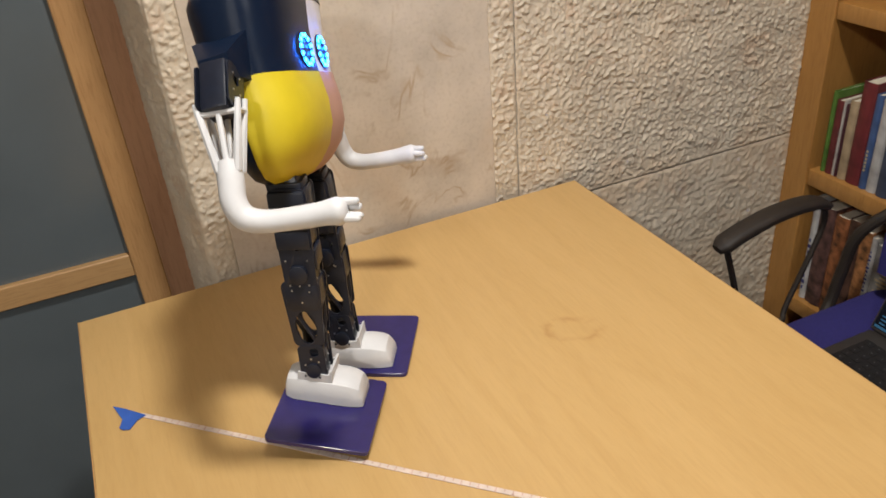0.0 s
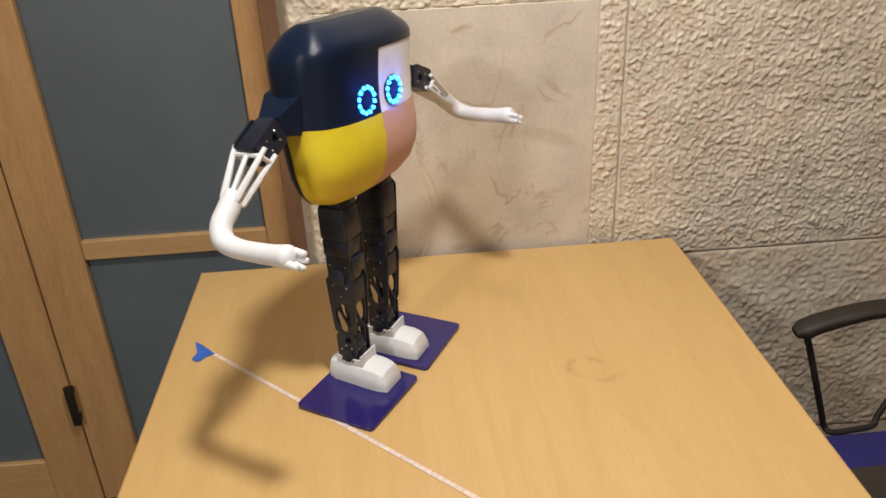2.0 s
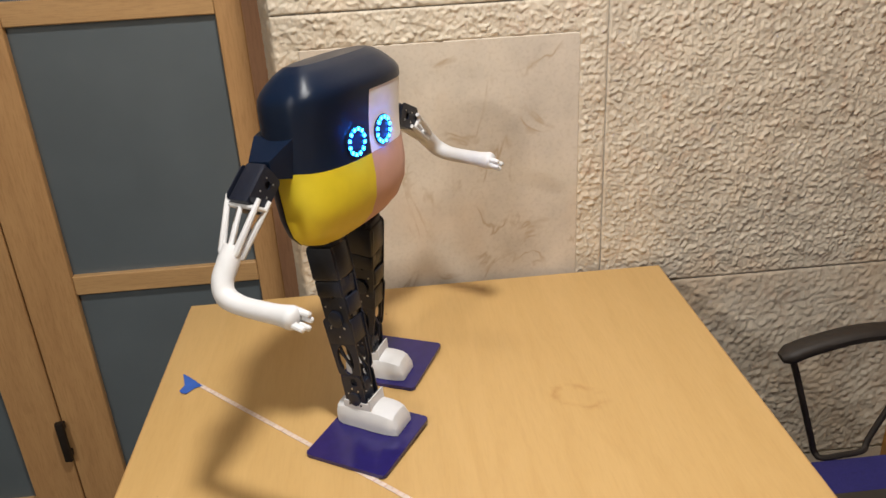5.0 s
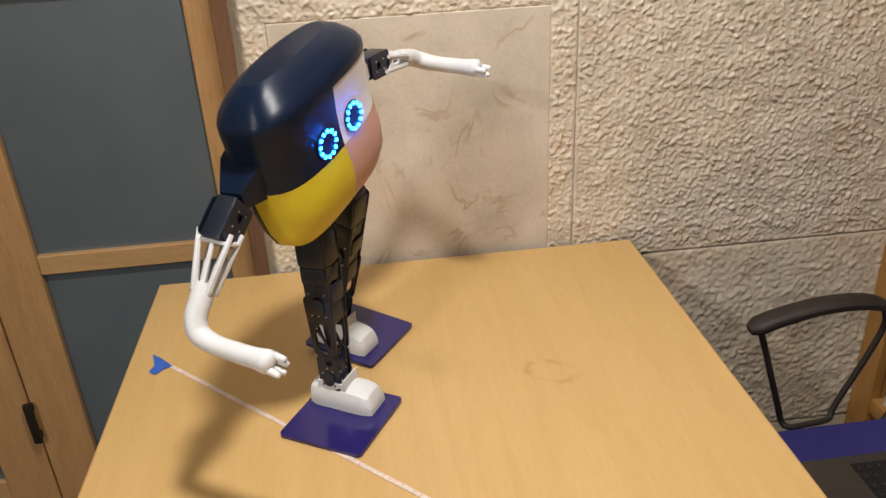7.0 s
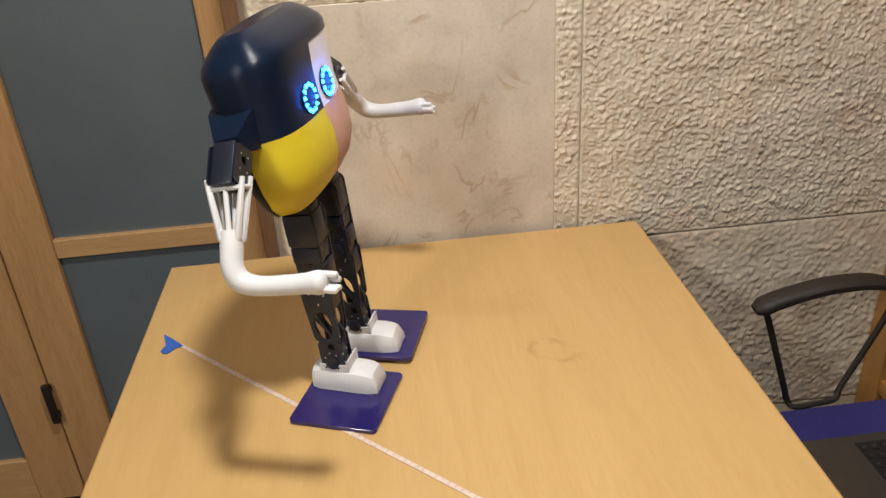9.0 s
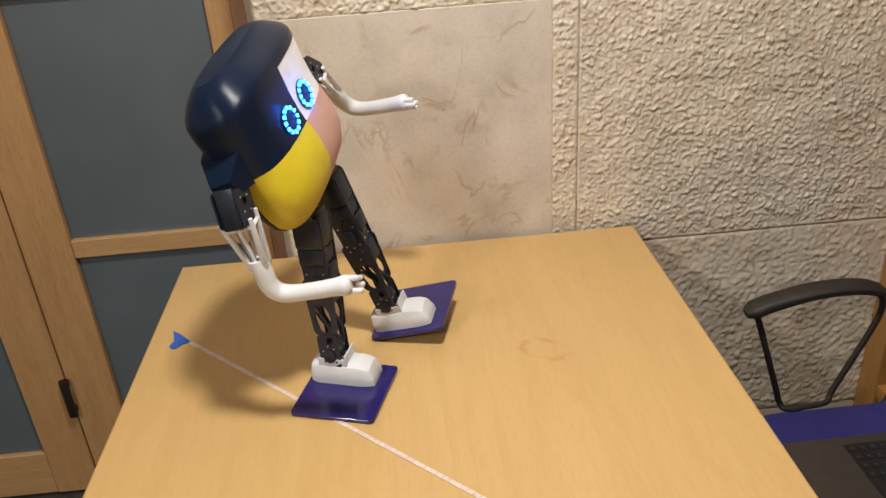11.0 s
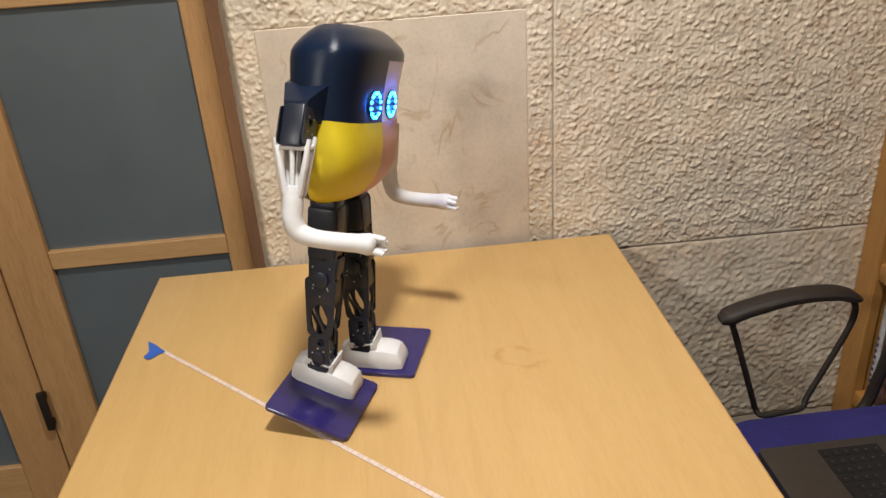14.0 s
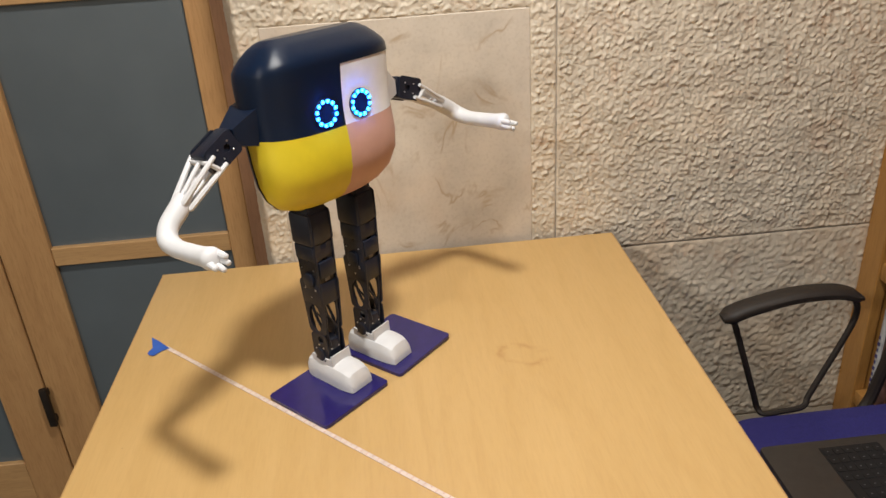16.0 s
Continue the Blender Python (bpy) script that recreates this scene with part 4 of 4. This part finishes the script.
def build_shin(s):
    bm = solid((-0.016, -0.0150, -0.020), (0.017, 0.0150, 0.016), 0.003, segments=2)
    shin = part("shin", slim(bm), BLACK, robot, "black servo shin with slotted side plates")
    part("calf_block", slim(solid((-0.0195, -0.0215, -0.024), (0.0205, 0.0215, 0.012), 0.003, segments=2)), BLACK, shin)
    for sy in (-1, 1):
        part("horn_disc", slim(tube(bmesh.new(), [(0.0, sy * 0.0205, -0.1085), (0.0, sy * 0.0248, -0.1085), (0.0, sy * 0.0256, -0.1085)], [0.0105, 0.0105, 0.0090], 18)), BLACK, shin)
    part("ankle_servo", slim(solid((-0.015, -0.0150, -0.128), (0.015, 0.0150, -0.086), 0.003, segments=2)), BLACK, shin)
    for sy in (-1, 1):
        y0, y1 = sy * 0.0190 - 0.0014, sy * 0.0190 + 0.0014
        bm = holed(bmesh.new(), [(p[0] * (1 + 1.4 * (p[1] + 0.06)), p[1]) for p in rounded(0.042, 0.090, 0.009, 6, 0.0, -0.029)], oval(0.025, 0.046, 24, -0.001, -0.048, 2.0), y0, y1)
        part("slotted_plate", slim(bm), BLACK, shin)
        bm = holed(bmesh.new(), rounded(0.036, 0.056, 0.007, 6, 0.0, -0.101), oval(0.012, 0.012, 24, 0.004, -0.083, 2.4), y0 + sy * 0.0012, y1 + sy * 0.0012)
        part("ankle_plate", slim(bm), BLACK, shin)
        bm = tube(bmesh.new(), curve([(-0.014, sy * 0.012, -0.018), (-0.004, sy * 0.0155, -0.044), (0.006, sy * 0.0150, -0.066), (0.013, sy * 0.011, -0.092)], 4), 0.0026, 6)
        part("curved_strut", slim(bm), BLACK, shin)
    for sx in (-1, 1):
        bm = bmesh.new()
        for y in (-0.0135, 0.0135):
            tube(bm, curve([(sx * 0.0175, y * 0.9, -0.016), (sx * 0.0160, y * 1.05, -0.040), (sx * 0.0150, y * 1.0, -0.068), (sx * 0.0150, y * 0.8, -0.094)], 4), 0.0026, 6)
        part("web_strut", slim(bm), BLACK, shin)
        part("cross_brace", slim(tube(bmesh.new(), [(sx * 0.0155, -0.014, -0.034), (sx * 0.0145, 0.014, -0.072)], 0.0020, 6)), BLACK, shin)
    screws("screw", shin, slim_at([(dx, sy * 0.0208, dz) for sy in (-1, 1) for dx, dz in ((-0.010, 0.004), (0.010, 0.002), (0.0, -0.012), (0.0, 0.010))]
                                  + [(dx, sy * 0.0220, dz) for sy in (-1, 1) for dx, dz in ((-0.010, -0.100), (0.009, -0.096), (0.0, -0.112), (-0.001, -0.092))]))
    screws("screw", shin, slim_at([(0.0155, dy, dz) for dy in (-0.009, 0.009) for dz in (-0.100, -0.114)] + [(0.0172, dy, -0.006) for dy in (-0.009, 0.009)]), "x")
    part("servo_label", slim(solid((0.0148, -0.007, -0.124), (0.0156, 0.007, -0.116))), STEEL_DULL, shin)
    return shin


def build_foot(s):
    """A foot in its plate's space: the plate's upper face is z = 0; the shoe sits at its inner edge."""
    bm = slab(bmesh.new(), rounded(PLATE_L, PLATE_W, 0.007, 6), -0.0060, 0.0, 0.0004)
    foot = part("foot_plate", bm, PLATE_BLUE, robot, "glossy indigo acrylic foot plate")
    y0 = -s * ANKLE_Y
    rings = []
    for x, hw, h, flat in ((-0.0590, 0.014, 0.020, 0.6), (-0.0565, 0.019, 0.028, 0.7), (-0.046, 0.0235, 0.033, 0.8), (-0.010, 0.0240, 0.033, 0.8), (0.002, 0.0245, 0.0335, 0.8), (0.016, 0.0245, 0.033, 0.78),
                           (0.026, 0.0240, 0.031, 0.72), (0.034, 0.0225, 0.0275, 0.7), (0.0400, 0.0205, 0.017, 0.7), (0.0415, 0.0195, 0.004, 0.7)):
        sec = [(-1.0, 0.0), (-1.0, 0.30), (-0.97, 0.62), (-0.80, 0.88), (-0.48, 1.0), (0.0, 1.02), (0.48, 1.0), (0.80, 0.88), (0.97, 0.62), (1.0, 0.30), (1.0, 0.0)]
        rings.append([(x, y0 + hw * a, max(0.0008, h * b)) for a, b in sec])
    part("shoe", loft(bmesh.new(), rings), WHITE, foot, "white printed shoe with a blunt toe", smooth=30)
    bm = bmesh.new()
    ax = ANKLE_X
    for sy in (-1, 1):
        outer = [(ax - 0.019, 0.024), (ax + 0.021, 0.024), (ax + 0.021, 0.0415), (ax + 0.016, 0.0415), (ax - 0.019, 0.0415)]
        a = [bm.verts.new((p[0], y0 + sy * 0.0158, p[1])) for p in outer]
        b = [bm.verts.new((p[0], y0 + sy * 0.0186, p[1])) for p in outer]
        bm.faces.new(a), bm.faces.new(b[::-1])
        for i in range(5):
            bm.faces.new((a[i], b[i], b[(i + 1) % 5], a[(i + 1) % 5]))
    loft(bm, [[(ax + 0.0205, y0 - 0.0186, 0.026), (ax + 0.0205, y0 + 0.0186, 0.026), (ax + 0.0205, y0 + 0.0186, 0.047), (ax + 0.0205, y0 - 0.0186, 0.047)],
              [(ax + 0.0245, y0 - 0.0186, 0.026), (ax + 0.0245, y0 + 0.0186, 0.026), (ax + 0.0235, y0 + 0.0186, 0.048), (ax + 0.0235, y0 - 0.0186, 0.048)]])
    part("ankle_bracket", bm, WHITE, foot, "white U-shaped ankle bracket", smooth=25)
    screws("bolt", foot, [(ax + dx, y0 + sy * 0.0188, 0.037) for sy in (-1, 1) for dx in (-0.009, 0.009)], material=BLACK, r=0.0015)
    return foot


thigh_right, thigh_left = build_thigh(-1), build_thigh(1)
shin_right, shin_left = build_shin(-1), build_shin(1)
foot_right, foot_left = build_foot(-1), build_foot(1)
for s in (-1, 1):
    bm = solid((HIP_X - 0.018, s * HIP_Y - 0.0175, -0.014), (HIP_X + 0.019, s * HIP_Y + 0.0175, 0.014), 0.003, segments=2)
    part("hip_bracket", bm, BLACK, robot, "black hip bracket")


def motions():
    # the body, its feet and its arms, by the second
    body_rows = [
        (0, pose(-0.1466, -0.3146, 1.0262, -19.8, -14.3, -26.1)),
        (0.3, pose(-0.1522, -0.3093, 1.0259, -16.9, -12.6, -28.2)),
        (0.5, pose(-0.1359, -0.3241, 1.0237, -10.3, -13.7, -29.0)),
        (0.8, pose(-0.1366, -0.3237, 1.0187, -3.9, -7.0, -31.3)),
        (1, pose(-0.1480, -0.3250, 1.0168, -3.1, -13.0, -30.3)),
        (1.2, pose(-0.1544, -0.3108, 1.0157, -1.9, -14.8, -31.0)),
        (1.5, pose(-0.1478, -0.3231, 1.0150, -1.4, -9.0, -32.2)),
        (1.7, pose(-0.1497, -0.3234, 1.0146, -2.8, -11.7, -32.2)),
        (2, pose(-0.1436, -0.3193, 1.0154, -2.6, -7.7, -33.9)),
        (2.3, pose(-0.1226, -0.3068, 1.0214, -14.2, -3.1, -31.5)),
        (2.5, pose(-0.1224, -0.2958, 1.0237, -18.2, -1.5, -32.5)),
        (2.7, pose(-0.1246, -0.2747, 1.0186, -18.8, -2.7, -32.1)),
        (3, pose(-0.1222, -0.2908, 1.0232, -18.9, -1.5, -33.4)),
        (3.2, pose(-0.1210, -0.2866, 1.0192, -18.9, -3.0, -34.4)),
        (3.5, pose(-0.1027, -0.3221, 1.0204, -16.1, 1.6, -32.7)),
        (3.7, pose(-0.1121, -0.3375, 1.0196, -13.8, 2.4, -30.3)),
        (4, pose(-0.1415, -0.3564, 1.0128, -5.4, -4.5, -35.5)),
        (4.2, pose(-0.1515, -0.3453, 1.0153, -7.5, -7.7, -31.7)),
        (6.3, pose(-0.1070, -0.3455, 1.0136, 10.9, -0.4, -34.0)),
        (6.5, pose(-0.1174, -0.3554, 1.0122, 16.1, -3.0, -34.3)),
        (6.8, pose(-0.1210, -0.3505, 1.0153, 17.1, -2.8, -34.8)),
        (7, pose(-0.1171, -0.3507, 1.0131, 15.6, -3.1, -34.6)),
        (7.3, pose(-0.0957, -0.3712, 1.0098, 11.2, -6.2, -33.3)),
        (7.5, pose(-0.0821, -0.3682, 1.0141, 3.4, 2.7, -31.8)),
        (7.7, pose(-0.0911, -0.3733, 1.0088, 2.4, -2.3, -27.3)),
        (8, pose(-0.1394, -0.3625, 1.0150, -2.9, -12.8, -19.4)),
        (8.2, pose(-0.1640, -0.3661, 1.0181, -4.2, -16.9, -17.0)),
        (10.3, pose(-0.1092, -0.3869, 1.0191, 14.0, -6.9, -20.6)),
        (10.5, pose(-0.1041, -0.3849, 1.0168, 15.4, -5.1, -20.7)),
        (10.8, pose(-0.1330, -0.3676, 1.0159, 15.7, -15.1, -21.4)),
        (11, pose(-0.1418, -0.3573, 1.0135, 16.8, -20.9, -21.6)),
        (11.2, pose(-0.1451, -0.3646, 1.0155, 15.8, -17.0, -20.6)),
        (11.5, pose(-0.1216, -0.3817, 1.0147, 12.2, -15.6, -19.7)),
        (11.7, pose(-0.1009, -0.3867, 1.0151, 1.2, -5.0, -18.4)),
        (12, pose(-0.0836, -0.3913, 1.0144, -3.0, 0.1, -15.6)),
        (12.3, pose(-0.1015, -0.3878, 1.0107, -4.2, -8.1, -15.2)),
        (12.5, pose(-0.0973, -0.3837, 1.0121, -2.3, -5.0, -15.1)),
        (12.7, pose(-0.0924, -0.3824, 1.0092, -3.7, -5.1, -15.6)),
        (13, pose(-0.0814, -0.3788, 1.0143, -4.5, -0.5, -21.4)),
        (13.3, pose(-0.0504, -0.3748, 1.0185, -10.2, 4.1, -22.2)),
        (13.5, pose(-0.0505, -0.3675, 1.0232, -16.2, 4.9, -20.3)),
        (13.7, pose(-0.0592, -0.3638, 1.0226, -16.6, 1.9, -20.0)),
        (14, pose(-0.0678, -0.3739, 1.0232, -15.4, -0.1, -21.0)),
        (14.2, pose(-0.0703, -0.3783, 1.0229, -15.4, 0.3, -19.1)),
        (14.5, pose(-0.0507, -0.3930, 1.0228, -12.4, 3.0, -21.3)),
        (14.8, pose(-0.0529, -0.3791, 1.0211, -5.3, 6.3, -32.5)),
        (15, pose(-0.0718, -0.3679, 1.0148, -2.4, -0.2, -41.9)),
        (15.2, pose(-0.1125, -0.3531, 1.0197, -0.7, -6.7, -40.5)),
        (15.5, pose(-0.1026, -0.3387, 1.0111, 0.5, -13.8, -44.5)),
        (15.7, pose(-0.0921, -0.3475, 1.0127, -1.8, -8.9, -44.6)),
        (16, pose(-0.0843, -0.3540, 1.0139, -1.4, -8.0, -45.7)),
    ]
    right_foot = [
        (0, pose(-0.1685, -0.4087, 0.7628, -1.0, 8.8, -31.3)),
        (0.5, pose(-0.1500, -0.4188, 0.7605, -5.4, 1.7, -29.3)),
        (1, pose(-0.1541, -0.4087, 0.7461, 0.2, 0.1, -31.2)),
        (1.5, pose(-0.1572, -0.4108, 0.7460, 0.1, 0.1, -32.0)),
        (2, pose(-0.1526, -0.4086, 0.7463, 0.1, 0.5, -32.5)),
        (2.5, pose(-0.1721, -0.4035, 0.7694, -1.4, 21.0, -30.8)),
        (3, pose(-0.1736, -0.4017, 0.7686, -0.8, 20.7, -31.5)),
        (3.5, pose(-0.1326, -0.4255, 0.7581, 2.3, 9.1, -33.3)),
        (4, pose(-0.1206, -0.4471, 0.7491, 3.1, -0.2, -31.8)),
        (6.5, pose(-0.1170, -0.4540, 0.7459, 0.0, 0.0, -30.2)),
        (7, pose(-0.1176, -0.4525, 0.7459, 0.0, 0.1, -30.3)),
        (7.5, pose(-0.1152, -0.4533, 0.7462, -0.1, 0.3, -30.5)),
        (8, pose(-0.1185, -0.4591, 0.7459, -0.0, -0.0, -22.1)),
        (10.5, pose(-0.1165, -0.4587, 0.7464, -0.1, 0.5, -18.3)),
        (11, pose(-0.1162, -0.4562, 0.7464, 0.4, 0.1, -17.8)),
        (11.5, pose(-0.1168, -0.4584, 0.7462, 0.0, 0.3, -17.7)),
        (12, pose(-0.1143, -0.4653, 0.7472, -1.2, 0.5, -15.5)),
        (12.5, pose(-0.1133, -0.4630, 0.7469, -0.5, 0.5, -14.2)),
        (13, pose(-0.1055, -0.4632, 0.7482, -1.7, 1.1, -20.0)),
        (13.5, pose(-0.1140, -0.4738, 0.7707, -1.7, 21.5, -20.8)),
        (14, pose(-0.1074, -0.4761, 0.7655, -0.4, 17.9, -21.0)),
        (14.5, pose(-0.1043, -0.4760, 0.7631, -0.4, 15.7, -21.5)),
        (15, pose(-0.1120, -0.4447, 0.7459, 0.1, 0.1, -39.3)),
        (15.5, pose(-0.1121, -0.4429, 0.7461, 0.2, -0.4, -41.8)),
        (16, pose(-0.1084, -0.4425, 0.7461, -0.0, -0.3, -44.7)),
    ]
    left_foot = [
        (0, pose(-0.0731, -0.2894, 0.7465, 0.5, -0.0, -30.6)),
        (0.5, pose(-0.0749, -0.2858, 0.7463, -0.3, 0.0, -29.8)),
        (1, pose(-0.0775, -0.2801, 0.7460, 0.0, -0.0, -29.2)),
        (1.5, pose(-0.0796, -0.2820, 0.7462, 0.2, -0.0, -28.8)),
        (2, pose(-0.0758, -0.2826, 0.7462, 0.1, -0.0, -28.8)),
        (2.5, pose(-0.0776, -0.2862, 0.7461, -0.1, 0.0, -29.0)),
        (3, pose(-0.0779, -0.2851, 0.7460, -0.0, 0.0, -29.0)),
        (3.5, pose(-0.0776, -0.2815, 0.7463, 0.3, -0.0, -31.5)),
        (4, pose(-0.0727, -0.2573, 0.7460, 0.0, 0.0, -22.9)),
        (6.5, pose(-0.0919, -0.2709, 0.7480, 1.9, -0.1, -28.0)),
        (7, pose(-0.0860, -0.2553, 0.7509, 0.4, 5.1, -34.5)),
        (7.5, pose(-0.0666, -0.3111, 0.7471, -1.2, 0.0, -26.2)),
        (8, pose(-0.0771, -0.3163, 0.7478, -1.8, 0.1, -17.9)),
        (10.5, pose(-0.0390, -0.3090, 0.7576, 4.6, -5.4, -16.7)),
        (11, pose(-0.0042, -0.2844, 0.7679, 5.7, -14.6, -17.4)),
        (11.5, pose(-0.0091, -0.3035, 0.7617, 4.2, -9.3, -16.7)),
        (12, pose(-0.0221, -0.3362, 0.7461, -0.1, 0.0, -14.6)),
        (12.5, pose(-0.0191, -0.3415, 0.7462, 0.1, -0.0, -10.6)),
        (13, pose(-0.0173, -0.3466, 0.7461, 0.1, -0.0, -15.2)),
        (13.5, pose(-0.0165, -0.3475, 0.7460, -0.0, 0.0, -16.2)),
        (14, pose(-0.0163, -0.3458, 0.7468, 0.7, -0.0, -17.0)),
        (14.5, pose(-0.0186, -0.3468, 0.7460, -0.0, 0.0, -18.2)),
        (15, pose(-0.0039, -0.3331, 0.7462, 0.2, -0.0, -33.4)),
        (15.5, pose(-0.0053, -0.3295, 0.7476, 1.5, -0.0, -37.5)),
        (16, pose(-0.0038, -0.3364, 0.7468, 0.7, -0.0, -42.1)),
    ]
    right_arm = [
        (0, 4.9, -21.4), (0.3, 2.1, -31.6), (0.5, 0.9, -17.1), (0.8, 2.7, -19.6), (1, 4.1, -8.5),
        (1.2, 1.2, -0.2), (1.5, 0.8, 13.0), (1.7, -0.6, 14.4), (2, -0.2, 12.1), (2.3, 0.3, 4.9),
        (2.5, 0.6, -6.1), (2.7, 2.6, -18.5), (3, 2.9, -38.1), (3.2, 3.3, -39.5), (3.5, 2.5, -24.6),
        (3.7, 4.2, -17.9), (4, 1.6, 4.6), (4.2, 0.8, 15.6), (6.3, 5.2, -22.7), (6.5, 4.8, -6.8),
        (6.8, 3.3, 7.3), (7, 3.9, 15.5), (7.3, 1.1, 19.5), (7.5, 1.0, 9.2), (7.7, 4.2, 2.5),
        (8, 2.4, -8.3), (8.2, 2.6, -8.7), (10.3, 5.8, 9.2), (10.5, 3.8, 1.7), (10.8, 9.4, -14.3),
        (11, 7.6, -24.9), (11.2, 9.2, -35.7), (11.5, 6.6, -35.5), (11.7, 7.5, -30.7), (12, 5.5, -25.8),
        (12.3, 1.9, 6.9), (12.5, 0.6, 17.8), (12.7, 1.2, 15.7), (13, -0.6, 11.5), (13.3, -1.5, 3.3),
        (13.5, -0.2, 0.8), (13.7, 0.0, -9.9), (14, 0.6, -30.7), (14.2, 2.5, -28.3), (14.5, 3.6, -34.2),
        (14.8, -2.2, -17.8), (15, -0.8, -9.8), (15.2, -1.4, -0.5), (15.5, -1.3, 8.6), (15.7, -0.1, 15.3),
        (16, -1.7, 12.9),
    ]
    left_arm = [
        (0, 2.9, -8.5), (0.3, 5.5, -12.1), (0.5, 4.7, -15.5), (0.8, 5.0, -2.2), (1, 2.1, 1.1),
        (1.2, 4.6, 10.7), (1.5, 0.2, 19.9), (1.7, 0.3, 27.0), (2, -1.0, 17.5), (2.3, 0.3, 14.3),
        (2.5, -1.1, 4.1), (2.7, -1.4, -8.3), (3, -2.4, -29.8), (3.2, -3.1, -35.5), (3.5, 0.0, -17.4),
        (3.7, 2.7, 0.6), (4, 3.1, 10.2), (4.2, 2.5, 23.0), (6.3, 7.0, -2.2), (6.5, 2.2, 2.1),
        (6.8, 0.4, 18.8), (7, 0.6, 26.2), (7.3, 1.7, 22.8), (7.5, 1.2, 19.8), (7.7, 6.1, 18.0),
        (8, 0.9, 2.4), (8.2, 2.6, -3.0), (10.3, 0.7, 25.0), (10.5, 0.9, 16.0), (10.8, 4.3, 2.5),
        (11, 6.4, -7.0), (11.2, 6.0, -14.9), (11.5, 5.0, -20.0), (11.7, 4.6, -7.5), (12, 2.0, -0.8),
        (12.3, 1.9, 17.6), (12.5, -2.5, 20.3), (12.7, -0.3, 26.9), (13, -0.3, 18.1), (13.3, 2.8, 15.3),
        (13.5, 0.1, 6.7), (13.7, 1.1, -0.7), (14, -0.8, -21.8), (14.2, 0.2, -19.2), (14.5, -0.7, -19.8),
        (14.8, 1.3, -8.0), (15, 1.6, -2.3), (15.2, -1.1, 7.2), (15.5, -0.8, 12.9), (15.7, -1.8, 22.9),
        (16, -0.6, 21.4),
    ]

    def between(rows, t):
        """The pose at t seconds on a smooth curve through the rows."""
        i = max(0, min(len(rows) - 2, sum(1 for r in rows if r[0] <= t) - 1))
        ts = [r[0] for r in rows]
        qs = [r[1].to_quaternion() for r in rows[max(0, i - 1):i + 3]]
        for a, b in zip(qs, qs[1:]):
            b.make_compatible(a)
        vals = [np.array([*r[1].translation, *q]) for r, q in zip(rows[max(0, i - 1):i + 3], qs)]
        tt = ts[max(0, i - 1):i + 3]
        k = i - max(0, i - 1)
        h = tt[k + 1] - tt[k]
        step = (vals[k + 1] - vals[k]) / h
        m0 = (vals[k + 1] - vals[k - 1]) / (tt[k + 1] - tt[k - 1]) if k > 0 else step
        m1 = (vals[k + 2] - vals[k]) / (tt[k + 2] - tt[k]) if k + 2 < len(tt) else step
        if h > 1.0:
            m0, m1 = m0 * 0.3, m1 * 0.3
        u = (t - tt[k]) / h
        v = ((2 * u ** 3 - 3 * u ** 2 + 1) * vals[k] + (u ** 3 - 2 * u ** 2 + u) * h * m0
             + (3 * u ** 2 - 2 * u ** 3) * vals[k + 1] + (u ** 3 - u ** 2) * h * m1)
        return Matrix.LocRotScale(v[:3], Quaternion(v[3:]).normalized(), None)

    def arm_pose(t, swing, lift, side):
        return pose(SHOULDER_X, side * SHOULDER_Y, SHOULDER_Z) @ pose(0, 0, 0, 0, swing, 0) @ pose(0, 0, 0, side * lift, 0, 0)

    def bone(top, bottom, ahead):
        """A leg piece that hangs from top to bottom, with its front turned ahead."""
        z = (top - bottom).normalized()
        x = (ahead - ahead.dot(z) * z).normalized()
        m = Matrix((x, z.cross(x), z)).transposed().to_4x4()
        return Matrix.Translation(top) @ m

    times = [k / 10 for k in range(161)]
    bodies = [(t, between(body_rows, t)) for t in times]
    walk(robot, bodies)
    for side, foot_rows, swings, foot, arm, thigh, shin in (
            (-1, right_foot, right_arm, foot_right, arm_right, thigh_right, shin_right),
            (1, left_foot, left_arm, foot_left, arm_left, thigh_left, shin_left)):
        arms = [(t, arm_pose(t, a, b, side)) for t, a, b in swings]
        walk(arm, [(t, between(arms, t)) for t in times])
        feet, thighs, shins = [], [], []
        for t, body in bodies:
            f = between(foot_rows, t)
            corners = [(f @ Vector((x, y, 0))).z for x in (-PLATE_L / 2, PLATE_L / 2) for y in (-PLATE_W / 2, PLATE_W / 2)]
            f.translation.z += max(0.0, TABLE_Z + 0.0064 - min(corners))
            f = body.inverted() @ f
            ankle = f @ Vector((ANKLE_X, -side * ANKLE_Y, ANKLE_Z))
            hip = Vector((HIP_X, side * HIP_Y, HIP_Z))
            ahead = (f.to_3x3() @ Vector((1, 0, 0)) + Vector((1, 0, 0))).normalized()
            along = (ankle - hip).normalized()
            front = (ahead - ahead.dot(along) * along).normalized()
            feet.append((t, f))
            thighs.append((t, bone(hip, ankle, front)))
            shins.append((t, bone(ankle - along * SHIN, ankle, front)))
        walk(foot, feet)
        walk(thigh, thighs)
        walk(shin, shins)


motions()
